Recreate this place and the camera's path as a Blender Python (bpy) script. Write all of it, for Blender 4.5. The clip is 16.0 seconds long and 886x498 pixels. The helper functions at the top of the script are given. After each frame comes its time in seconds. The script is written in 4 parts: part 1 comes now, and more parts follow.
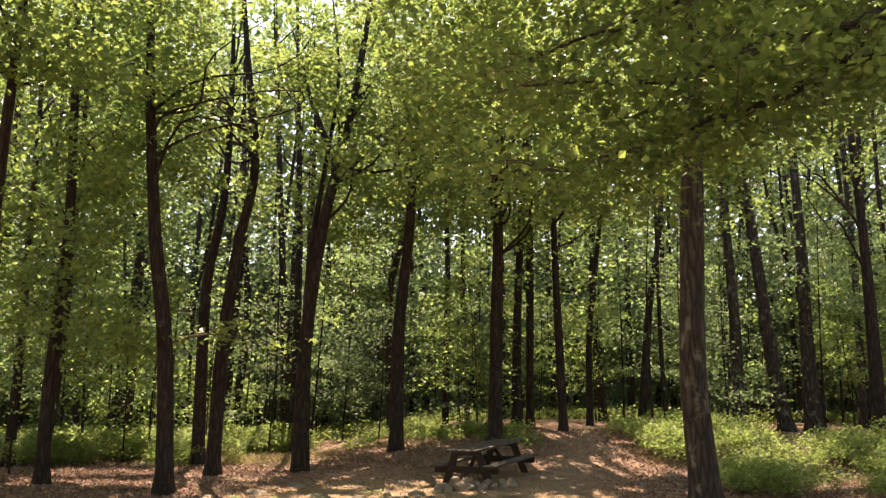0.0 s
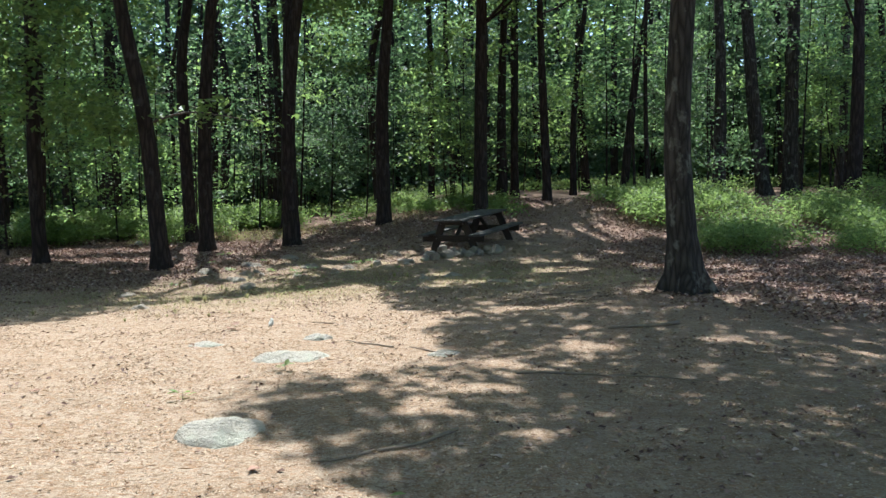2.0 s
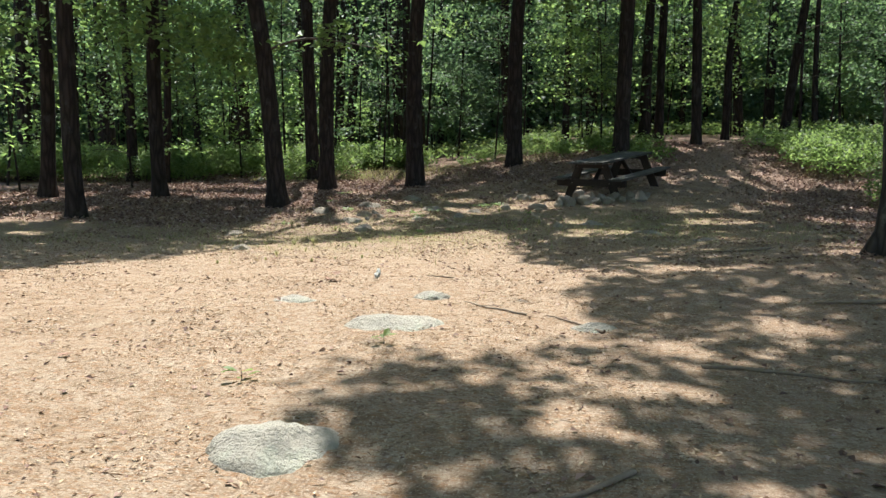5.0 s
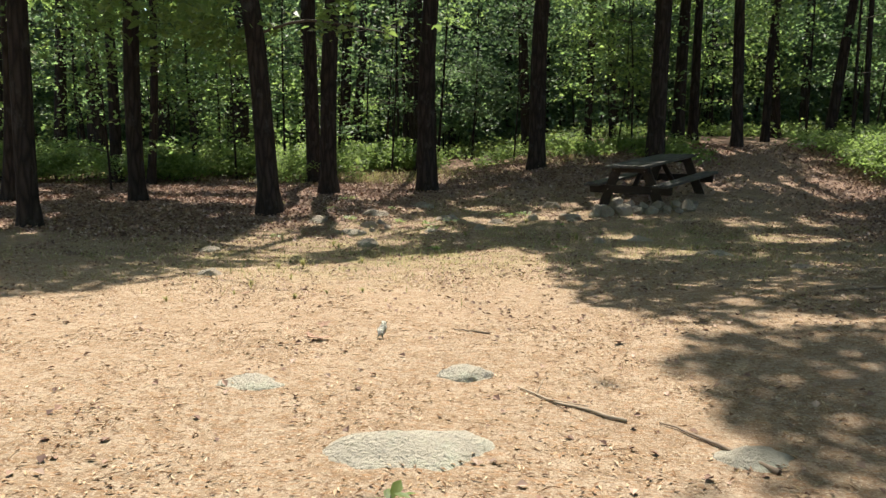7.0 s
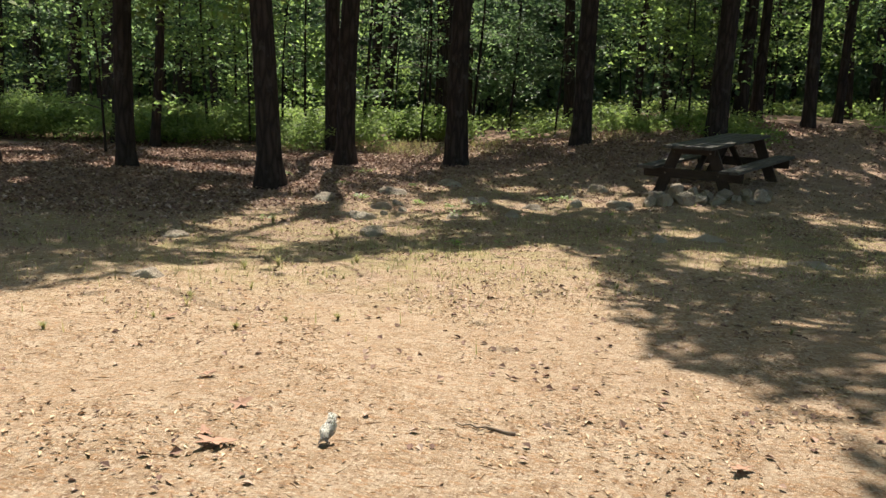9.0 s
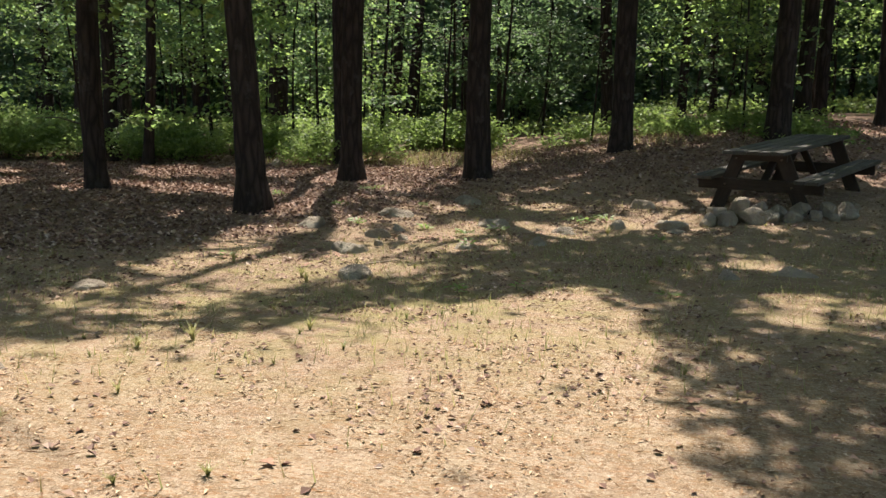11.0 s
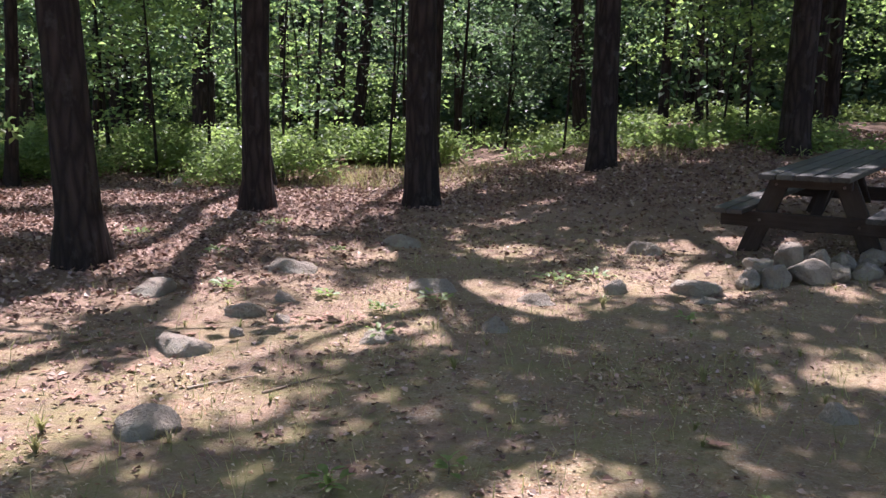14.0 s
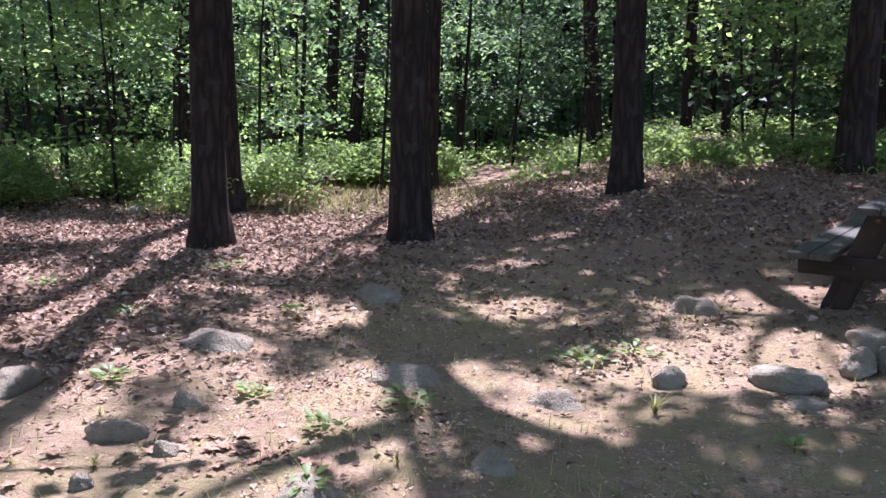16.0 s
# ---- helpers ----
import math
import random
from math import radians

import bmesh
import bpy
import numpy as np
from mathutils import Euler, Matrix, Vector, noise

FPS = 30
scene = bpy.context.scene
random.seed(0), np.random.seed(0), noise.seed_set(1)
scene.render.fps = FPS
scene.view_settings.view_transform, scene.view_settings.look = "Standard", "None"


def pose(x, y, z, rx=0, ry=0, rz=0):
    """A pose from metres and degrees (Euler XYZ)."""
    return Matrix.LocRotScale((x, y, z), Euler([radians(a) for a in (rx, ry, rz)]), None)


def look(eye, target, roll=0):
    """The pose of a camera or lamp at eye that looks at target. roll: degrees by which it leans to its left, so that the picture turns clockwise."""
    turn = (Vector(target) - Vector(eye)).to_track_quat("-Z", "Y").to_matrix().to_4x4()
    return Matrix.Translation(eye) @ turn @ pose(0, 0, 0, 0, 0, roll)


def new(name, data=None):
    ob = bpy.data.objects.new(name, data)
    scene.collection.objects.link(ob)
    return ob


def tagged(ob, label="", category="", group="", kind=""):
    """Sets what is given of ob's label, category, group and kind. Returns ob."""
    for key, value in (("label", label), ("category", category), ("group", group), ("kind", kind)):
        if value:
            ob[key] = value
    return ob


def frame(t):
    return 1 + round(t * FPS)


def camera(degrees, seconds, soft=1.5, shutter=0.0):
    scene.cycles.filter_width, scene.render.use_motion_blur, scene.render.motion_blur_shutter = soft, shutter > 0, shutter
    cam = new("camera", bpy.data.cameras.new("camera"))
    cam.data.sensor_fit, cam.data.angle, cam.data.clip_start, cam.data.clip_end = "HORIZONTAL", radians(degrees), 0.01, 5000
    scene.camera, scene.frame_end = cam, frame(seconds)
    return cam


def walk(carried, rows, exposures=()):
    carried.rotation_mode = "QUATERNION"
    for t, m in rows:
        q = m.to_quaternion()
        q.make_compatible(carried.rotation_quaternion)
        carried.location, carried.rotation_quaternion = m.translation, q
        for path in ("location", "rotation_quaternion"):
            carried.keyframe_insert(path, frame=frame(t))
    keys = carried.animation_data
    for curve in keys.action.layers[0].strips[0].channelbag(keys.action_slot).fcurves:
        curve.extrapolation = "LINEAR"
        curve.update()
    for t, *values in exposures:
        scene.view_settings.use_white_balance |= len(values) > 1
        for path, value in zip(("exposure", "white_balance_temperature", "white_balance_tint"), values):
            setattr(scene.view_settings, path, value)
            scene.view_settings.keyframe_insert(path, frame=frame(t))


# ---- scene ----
cam = camera(57.3, 16.0)
PATH = [
    (0, (0.186, 0.441, 1.329), (0.124, 2.392, 1.761), 0.8),
    (0.5, (0.217, 0.451, 1.318), (0.212, 2.426, 1.635), 0.4),
    (1, (0.205, 0.439, 1.300), (0.249, 2.428, 1.507), -0.2),
    (1.5, (0.199, 0.481, 1.244), (0.234, 2.480, 1.281), -0.4),
    (2, (0.185, 0.479, 1.222), (0.159, 2.475, 1.113), -0.8),
    (2.5, (0.182, 0.525, 1.189), (0.068, 2.508, 0.952), -1.1),
    (3, (0.184, 0.594, 1.174), (-0.013, 2.561, 0.866), -0.7),
    (3.5, (0.116, 0.732, 1.125), (-0.124, 2.694, 0.815), -0.3),
    (4, (0.009, 1.078, 1.093), (-0.253, 3.043, 0.819), -0.5),
    (4.5, (0.040, 1.532, 1.092), (-0.277, 3.492, 0.848), -0.0),
    (7, (-0.497, 4.017, 1.079), (-0.848, 5.971, 0.840), 0.9),
    (7.5, (-0.599, 4.506, 1.062), (-0.958, 6.457, 0.807), 0.4),
    (8, (-0.650, 4.957, 1.041), (-0.993, 6.909, 0.775), 1.3),
    (8.5, (-0.682, 5.435, 1.071), (-1.069, 7.377, 0.789), 2.2),
    (9, (-0.731, 5.931, 1.092), (-1.159, 7.859, 0.776), 2.9),
    (11.5, (-0.891, 8.382, 1.092), (-1.425, 10.287, 0.801), 1.4),
    (12, (-0.933, 8.901, 1.105), (-1.470, 10.808, 0.831), 1.6),
    (12.5, (-1.047, 9.393, 1.102), (-1.565, 11.308, 0.846), 0.4),
    (13, (-1.134, 9.919, 1.093), (-1.595, 11.846, 0.827), 0.3),
    (13.5, (-1.203, 10.395, 1.133), (-1.671, 12.321, 0.869), 1.3),
    (14, (-1.301, 10.920, 1.138), (-1.745, 12.850, 0.861), 1.4),
    (14.5, (-1.363, 11.456, 1.139), (-1.790, 13.387, 0.842), 0.8),
    (15, (-1.448, 11.946, 1.135), (-1.880, 13.877, 0.851), 0.4),
    (15.5, (-1.505, 12.380, 1.149), (-1.920, 14.319, 0.887), 1.1),
    (16, (-1.560, 12.741, 1.206), (-2.027, 14.670, 0.960), 0.9),
]
EXPO = [(0.0, 1.95, 8600, 24), (0.5, 2.05, 8200, 21), (1.0, 1.9, 6700, 14), (1.5, 1.75, 5900, 10), (2.0, 1.42, 5450, 6), (3.5, 1.13, 5250, 5), (4.5, 1.4, 5600, 6), (6.8, 1.35, 6450, 7), (9.2, 1.3, 6600, 9), (11.5, 1.4, 6450, 13), (12.2, 1.45, 5600, 24), (13.0, 1.65, 5500, 28), (14.0, 1.8, 5700, 28), (16.0, 2.05, 5350, 28)]
walk(cam, [(t, look(eye, target, roll)) for t, eye, target, roll in PATH], EXPO)

# ---- world, sun, exposure ----
SUN_EL, SUN_AZ = radians(60), radians(-12)          # azimuth from +y, to the right
TO_SUN = Vector((math.sin(SUN_AZ) * math.cos(SUN_EL), math.cos(SUN_AZ) * math.cos(SUN_EL), math.sin(SUN_EL)))
world = bpy.data.worlds.new("sky")
scene.world = world
world.use_nodes = True
sky = world.node_tree.nodes.new("ShaderNodeTexSky")
sky.sky_type, sky.sun_disc = "NISHITA", False
sky.sun_elevation, sky.sun_rotation = SUN_EL, SUN_AZ
back = world.node_tree.nodes["Background"]
back.inputs["Strength"].default_value = 0.12
world.node_tree.links.new(sky.outputs[0], back.inputs[0])
sun_data = bpy.data.lights.new("sun", "SUN")
sun_data.energy, sun_data.angle, sun_data.color = 4.7, radians(0.53), (1.0, 0.94, 0.84)
sun = new("sun", sun_data)
sun.matrix_world = look((0, 0, 30), Vector((0, 0, 30)) - TO_SUN)

rng = np.random.default_rng(7)


# ---- materials ----
class Nodes:
    """A small helper for node materials."""

    def __init__(self, name):
        self.m = bpy.data.materials.new(name)
        self.m.use_nodes = True
        self.t = self.m.node_tree
        self.b = self.t.nodes["Principled BSDF"]
        self.out = self.t.nodes["Material Output"]

    def put(self, kind, **inputs):
        n = self.t.nodes.new(kind)
        for k, v in inputs.items():
            n.inputs[k.replace("_", " ")].default_value = v
        return n

    def link(self, a, b):
        self.t.links.new(a, b)

    def coords(self, scale=(1, 1, 1), space="Object"):
        c = self.put("ShaderNodeTexCoord")
        m = self.put("ShaderNodeMapping")
        m.inputs["Scale"].default_value = scale
        self.link(c.outputs[space], m.inputs["Vector"])
        return m.outputs[0]

    def noise(self, vec, scale, detail=4, rough=0.6):
        n = self.put("ShaderNodeTexNoise", Scale=scale, Detail=detail, Roughness=rough)
        self.link(vec, n.inputs["Vector"])
        return n.outputs["Fac"]

    def ramp(self, fac, *stops):
        r = self.put("ShaderNodeValToRGB")
        e = r.color_ramp.elements
        while len(e) < len(stops):
            e.new(0.5)
        for s, (p, c) in zip(e, stops):
            s.position, s.color = p, (*c, 1) if len(c) == 3 else c
        self.link(fac, r.inputs[0])
        return r.outputs[0]

    def mix(self, fac, a, b, blend="MIX"):
        n = self.put("ShaderNodeMix")
        n.data_type, n.blend_type = "RGBA", blend
        for v, s in ((fac, n.inputs[0]), (a, n.inputs[6]), (b, n.inputs[7])):
            if isinstance(v, (int, float)):
                s.default_value = v
            elif isinstance(v, tuple):
                s.default_value = (*v, 1)
            else:
                self.link(v, s)
        return n.outputs[2]

    def math(self, op, a, b=0.0):
        n = self.put("ShaderNodeMath")
        n.operation = op
        for v, s in ((a, n.inputs[0]), (b, n.inputs[1])):
            if isinstance(v, (int, float)):
                s.default_value = v
            else:
                self.link(v, s)
        return n.outputs[0]

    def bump(self, height, strength, distance):
        n = self.put("ShaderNodeBump", Strength=strength, Distance=distance)
        self.link(height, n.inputs["Height"])
        self.link(n.outputs[0], self.b.inputs["Normal"])
        return n

    def colour(self, c, rough=0.9, spec=0.2):
        self.link(c, self.b.inputs["Base Color"])
        self.b.inputs["Roughness"].default_value = rough
        self.b.inputs["Specular IOR Level"].default_value = spec


def leaf_material(name, dark, mid, light, through_light=0.5, rough=0.5, spec=0.35):
    n = Nodes(name)
    g = n.put("ShaderNodeNewGeometry")
    c = n.ramp(g.outputs["Random Per Island"], (0.0, dark), (0.55, mid), (1.0, light))
    big = n.noise(n.coords(), 0.35, 3)
    c = n.mix(n.ramp(big, (0.35, (0, 0, 0)), (0.7, (0.5, 0.5, 0.5))), c, light)
    n.colour(c, rough, spec)
    tr = n.put("ShaderNodeBsdfTranslucent")
    warm = n.mix(1.0, c, (0.97, 1.0, 0.8), "MULTIPLY")
    hsv = n.put("ShaderNodeHueSaturation", Saturation=0.95, Value=2.15)
    n.link(warm, hsv.inputs["Color"])
    n.link(hsv.outputs[0], tr.inputs["Color"])
    m = n.put("ShaderNodeMixShader", Fac=through_light)
    n.link(n.b.outputs[0], m.inputs[1])
    n.link(tr.outputs[0], m.inputs[2])
    n.link(m.outputs[0], n.out.inputs["Surface"])
    return n.m


def thicket_material():
    """Backdrop leaf mass with far shade in its colour; sun behind glows through."""
    n = Nodes("shaded_far_thicket")
    v = n.coords((1, 1, 0.8))
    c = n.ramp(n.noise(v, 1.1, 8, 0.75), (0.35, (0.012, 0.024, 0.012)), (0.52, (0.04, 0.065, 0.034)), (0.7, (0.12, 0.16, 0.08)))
    n.colour(c, 0.8, 0.1)
    tr = n.put("ShaderNodeBsdfTranslucent")
    n.link(c, tr.inputs["Color"])
    m = n.put("ShaderNodeMixShader", Fac=0.6)
    n.link(n.b.outputs[0], m.inputs[1])
    n.link(tr.outputs[0], m.inputs[2])
    n.link(m.outputs[0], n.out.inputs["Surface"])
    return n.m


def bark_material(name, dark, light, patch, furrow=9.0, patches=0.5):
    n = Nodes(name)
    v = n.coords((furrow, furrow, furrow * 0.16))
    plates = n.put("ShaderNodeTexVoronoi", Scale=1.6)
    plates.feature = "DISTANCE_TO_EDGE"
    wob = n.noise(n.coords((3, 3, 1.5)), 3.0, 4)
    add = n.put("ShaderNodeMixRGB", Fac=0.18)
    n.link(v, add.inputs[1])
    n.link(wob, add.inputs[2])
    n.link(add.outputs[0], plates.inputs["Vector"])
    fine = n.noise(n.coords((30, 30, 9)), 2.0, 6, 0.7)
    h = n.math("ADD", n.math("MINIMUM", plates.outputs["Distance"], 0.35), n.math("MULTIPLY", fine, 0.25))
    c = n.ramp(h, (0.1, dark), (0.55, light))
    spots = n.noise(n.coords((1, 1, 0.7)), 5.0, 5, 0.65)
    c = n.mix(n.ramp(spots, (0.56, (0, 0, 0)), (0.66, (patches,) * 3)), c, patch)
    n.colour(c, 0.92, 0.12)
    n.bump(h, 0.9, 0.03)
    return n.m


def stone_material(name, a, b, lichen):
    n = Nodes(name)
    v = n.coords()
    info = n.put("ShaderNodeObjectInfo")
    c = n.mix(n.noise(v, 6, 6, 0.7), a, b)
    c = n.mix(n.math("MULTIPLY", info.outputs["Random"], 0.5), c, tuple(x * 0.8 for x in a))
    grit = n.noise(v, 70, 3)
    c = n.mix(n.ramp(grit, (0.52, (0, 0, 0)), (0.64, (0.35,) * 3)), c, tuple(x * 0.55 for x in a))
    c = n.mix(n.ramp(n.noise(v, 3.2, 5, 0.7), (0.5, (0, 0, 0)), (0.62, (0.7,) * 3)), c, lichen)
    n.colour(c, 0.9, 0.2)
    n.bump(n.math("ADD", n.noise(v, 9, 8, 0.75), n.math("MULTIPLY", grit, 0.3)), 1.0, 0.05)
    return n.m


def wood_material(name, a, b, wear):
    n = Nodes(name)
    v = n.coords((2.0, 40, 40))
    grain = n.noise(v, 1.5, 6, 0.65)
    c = n.mix(n.ramp(grain, (0.3, (0, 0, 0)), (0.7, (1, 1, 1))), a, b)
    info = n.put("ShaderNodeObjectInfo")
    c = n.mix(n.math("MULTIPLY", info.outputs["Random"], 0.35), c, wear)
    c = n.mix(n.ramp(n.noise(n.coords(), 5, 5), (0.5, (0, 0, 0)), (0.7, (0.5,) * 3)), c, wear)
    n.colour(c, 0.8, 0.25)
    n.bump(grain, 0.5, 0.006)
    return n.m


def plain_material(name, a, b, scale=20, rough=0.85):
    n = Nodes(name)
    n.colour(n.mix(n.noise(n.coords(), scale, 5, 0.7), a, b), rough)
    n.bump(n.noise(n.coords(), scale * 2, 4), 0.4, 0.004)
    return n.m


def litter_material(name, *cols):
    n = Nodes(name)
    g = n.put("ShaderNodeNewGeometry")
    k = len(cols) - 1
    n.colour(n.ramp(g.outputs["Random Per Island"], *[(i / k, c) for i, c in enumerate(cols)]), 0.75, 0.3)
    return n.m


def ground_material():
    n = Nodes("forest_floor_soil")
    v = n.coords()
    litter = n.put("ShaderNodeAttribute")
    litter.attribute_name = "litter"
    grass = n.put("ShaderNodeAttribute")
    grass.attribute_name = "grass"
    sand = n.mix(n.noise(v, 1.3, 5, 0.6), (0.43, 0.33, 0.235), (0.33, 0.243, 0.168))
    sand = n.mix(n.ramp(n.noise(v, 9, 6, 0.75), (0.42, (0, 0, 0)), (0.6, (0.85,) * 3)), sand, (0.25, 0.165, 0.1))
    speck = n.noise(v, 34, 4, 0.7)
    sand = n.mix(n.ramp(speck, (0.54, (0, 0, 0)), (0.62, (0.8,) * 3)), sand, (0.15, 0.09, 0.055))
    needles = n.noise(n.coords((22, 60, 30)), 1.0, 5, 0.7)
    sand = n.mix(n.ramp(needles, (0.52, (0, 0, 0)), (0.6, (0.6,) * 3)), sand, (0.3, 0.15, 0.065))
    needles2 = n.noise(n.coords((70, 20, 30)), 1.0, 5, 0.7)
    sand = n.mix(n.ramp(needles2, (0.55, (0, 0, 0)), (0.62, (0.55,) * 3)), sand, (0.16, 0.1, 0.06))
    grit = n.noise(v, 85, 3)
    sand = n.mix(n.ramp(grit, (0.55, (0, 0, 0)), (0.66, (0.5,) * 3)), sand, (0.62, 0.52, 0.4))
    brown = n.mix(n.noise(v, 18, 6, 0.8), (0.15, 0.09, 0.066), (0.29, 0.19, 0.14))
    lf = n.math("MULTIPLY", litter.outputs["Fac"], n.ramp(n.noise(v, 5, 5, 0.7), (0.3, (0.5,) * 3), (0.6, (1, 1, 1))))
    duff = n.put("ShaderNodeAttribute")
    duff.attribute_name = "duff"
    mould = n.mix(n.noise(v, 24, 6, 0.8), (0.13, 0.085, 0.06), (0.3, 0.205, 0.15))
    df = n.math("MULTIPLY", duff.outputs["Fac"], n.ramp(n.noise(v, 2.6, 7, 0.78), (0.38, (0.1,) * 3), (0.58, (0.95,) * 3)))
    sand = n.mix(df, sand, mould)
    c = n.mix(lf, sand, brown)
    green = n.mix(n.noise(v, 30, 5, 0.8), (0.17, 0.16, 0.06), (0.3, 0.25, 0.12))
    gf = n.math("MULTIPLY", grass.outputs["Fac"], n.ramp(n.noise(v, 3.5, 6, 0.75), (0.42, (0, 0, 0)), (0.6, (0.85,) * 3)))
    c = n.mix(gf, c, green)
    n.colour(c, 0.95, 0.1)
    h = n.math("ADD", n.noise(v, 11, 8, 0.75), n.math("MULTIPLY", n.math("ADD", needles, needles2), 0.35))
    n.bump(n.math("ADD", h, n.math("MULTIPLY", grit, 0.2)), 0.9, 0.035)
    return n.m


SOIL = ground_material()
OAK_LEAF = leaf_material("oak_leaf", (0.05, 0.08, 0.025), (0.09, 0.135, 0.04), (0.16, 0.205, 0.055))
FAR_LEAF = leaf_material("woodland_leaf", (0.055, 0.095, 0.05), (0.1, 0.155, 0.075), (0.165, 0.235, 0.1), 0.5, 0.55, 0.3)
# darker and brighter greens: variety between trees, plus shade and sun in the colour
SHADY_LEAF = leaf_material("shady_woodland_leaf", (0.03, 0.055, 0.03), (0.055, 0.09, 0.045), (0.1, 0.145, 0.065), 0.42, 0.55, 0.3)
SUNNY_LEAF = leaf_material("sunny_woodland_leaf", (0.085, 0.135, 0.045), (0.14, 0.2, 0.065), (0.21, 0.28, 0.085), 0.55, 0.5, 0.35)
SHRUB_LEAF = leaf_material("shrub_leaf", (0.075, 0.115, 0.035), (0.12, 0.17, 0.05), (0.19, 0.24, 0.07))
GRASS_LEAF = leaf_material("grass_blade", (0.1, 0.115, 0.04), (0.2, 0.195, 0.08), (0.36, 0.3, 0.15), 0.3)
THICKET = thicket_material()
DARK_BARK = bark_material("dark_oak_bark", (0.018, 0.013, 0.012), (0.055, 0.04, 0.034), (0.085, 0.08, 0.072), 9.0, 0.35)
LICHEN_BARK = bark_material("lichened_oak_bark", (0.022, 0.018, 0.016), (0.085, 0.07, 0.058), (0.19, 0.18, 0.15), 11.0, 0.7)
TWIG_BARK = plain_material("twig_bark", (0.06, 0.045, 0.035), (0.14, 0.11, 0.085))
DEAD_WOOD = plain_material("dead_stick_wood", (0.12, 0.08, 0.055), (0.3, 0.23, 0.17), 14)
PALE_WOOD = plain_material("bleached_stick_wood", (0.4, 0.33, 0.25), (0.22, 0.16, 0.11), 14)
GRANITE = stone_material("weathered_granite", (0.24, 0.19, 0.145), (0.38, 0.32, 0.25), (0.33, 0.3, 0.23))
SLAB = stone_material("lichened_bedrock", (0.37, 0.33, 0.265), (0.47, 0.42, 0.34), (0.41, 0.4, 0.31))
# table wood darkened to hold its shade; frame under the top darkest
TABLE_WOOD = wood_material("weathered_table_wood", (0.03, 0.026, 0.022), (0.075, 0.066, 0.056), (0.12, 0.11, 0.095))
FRAME_WOOD = wood_material("brown_shaded_frame_wood", (0.018, 0.012, 0.009), (0.04, 0.027, 0.02), (0.06, 0.043, 0.033))
DEAD_LEAVES = litter_material("fallen_leaves", (0.09, 0.048, 0.036), (0.18, 0.1, 0.072), (0.29, 0.18, 0.13), (0.45, 0.33, 0.26))
CRUMBS = litter_material("needle_and_bark_crumbs", (0.15, 0.085, 0.05), (0.28, 0.16, 0.085), (0.43, 0.3, 0.18), (0.56, 0.44, 0.31))
BOLT_STEEL = plain_material("rusty_steel", (0.12, 0.06, 0.035), (0.2, 0.18, 0.16), 60, 0.6)


# ---- terrain ----
def soft(v):
    return 1.0 / (1.0 + np.exp(-v))


def land(x, y):
    """Height of the ground: flat clearing, a dip on the west, a rise towards the north-east."""
    x, y = np.asarray(x, float), np.asarray(y, float)
    return (0.047 + 1.064 * soft((y - 21.9) / 1.3) * soft((x + 2.2) / 1.2) + 0.85 * soft((y - 28) / 4)
            - 0.064 * soft((x - 2) / 1.5) * soft((y - 16) / 2) - 0.2 * np.exp(-((x + 4) ** 2 / 30 + (y - 14) ** 2 / 16))
            + 0.1 * np.exp(-((x - 1.0) ** 2 + (y - 19.5) ** 2) / 2.5) + 0.159 * np.exp(-((x - 2.9) ** 2 + (y - 9.8) ** 2) / 3))


def waves(x, y, step, seed):
    """Smooth value noise on a grid of that step, -1 to 1."""
    r = np.random.default_rng(seed).uniform(-1, 1, (97, 97))
    u, v = np.asarray(x, float) / step, np.asarray(y, float) / step
    i, j = np.floor(u).astype(int), np.floor(v).astype(int)
    a, b = u - i, v - j
    a, b = a * a * (3 - 2 * a), b * b * (3 - 2 * b)
    i, j, k, l = i % 97, j % 97, (i + 1) % 97, (j + 1) % 97
    return r[i, j] * (1 - a) * (1 - b) + r[k, j] * a * (1 - b) + r[i, l] * (1 - a) * b + r[k, l] * a * b


def relief(x, y):
    return 0.035 * waves(x, y, 1.7, 1) + 0.018 * waves(x, y, 0.55, 2) + 0.008 * waves(x, y, 0.2, 3)


def ground_z(x, y):
    return float(land(x, y) + relief(x, y))


def litter_at(x, y):
    """How thick fallen leaves lie: under the trees, not in the worn clearing."""
    x, y = np.asarray(x, float), np.asarray(y, float)
    w = 0.5 * waves(x, y, 1.3, 5) + 0.3 * waves(x, y, 0.5, 6)
    west = soft((-(x + 4.6) + 0.25 * (y - 16) + w) * 2.2) * soft((y - 13.2 + w) * 2)
    north = soft((y - 20.2 + 1.6 * soft((-x - 4.4) / 0.4) + 0.5 * soft((x - 1.5) / 0.5) + w * 1.2) * 1.8)
    north = np.maximum(north, 0.42 * soft((y - 17.8 + w * 1.5) * 2.0))
    east = soft((x - 3.0 + w) * 2.0) * soft((y - 8.0 + w) * 1.5)
    trail = np.exp(-((x - 2.6 - 0.25 * (y - 20)) / 0.9) ** 2) * soft((y - 17) / 1.0) * 0.6
    return np.clip(np.maximum(np.maximum(west, north), east) - trail, 0, 1)


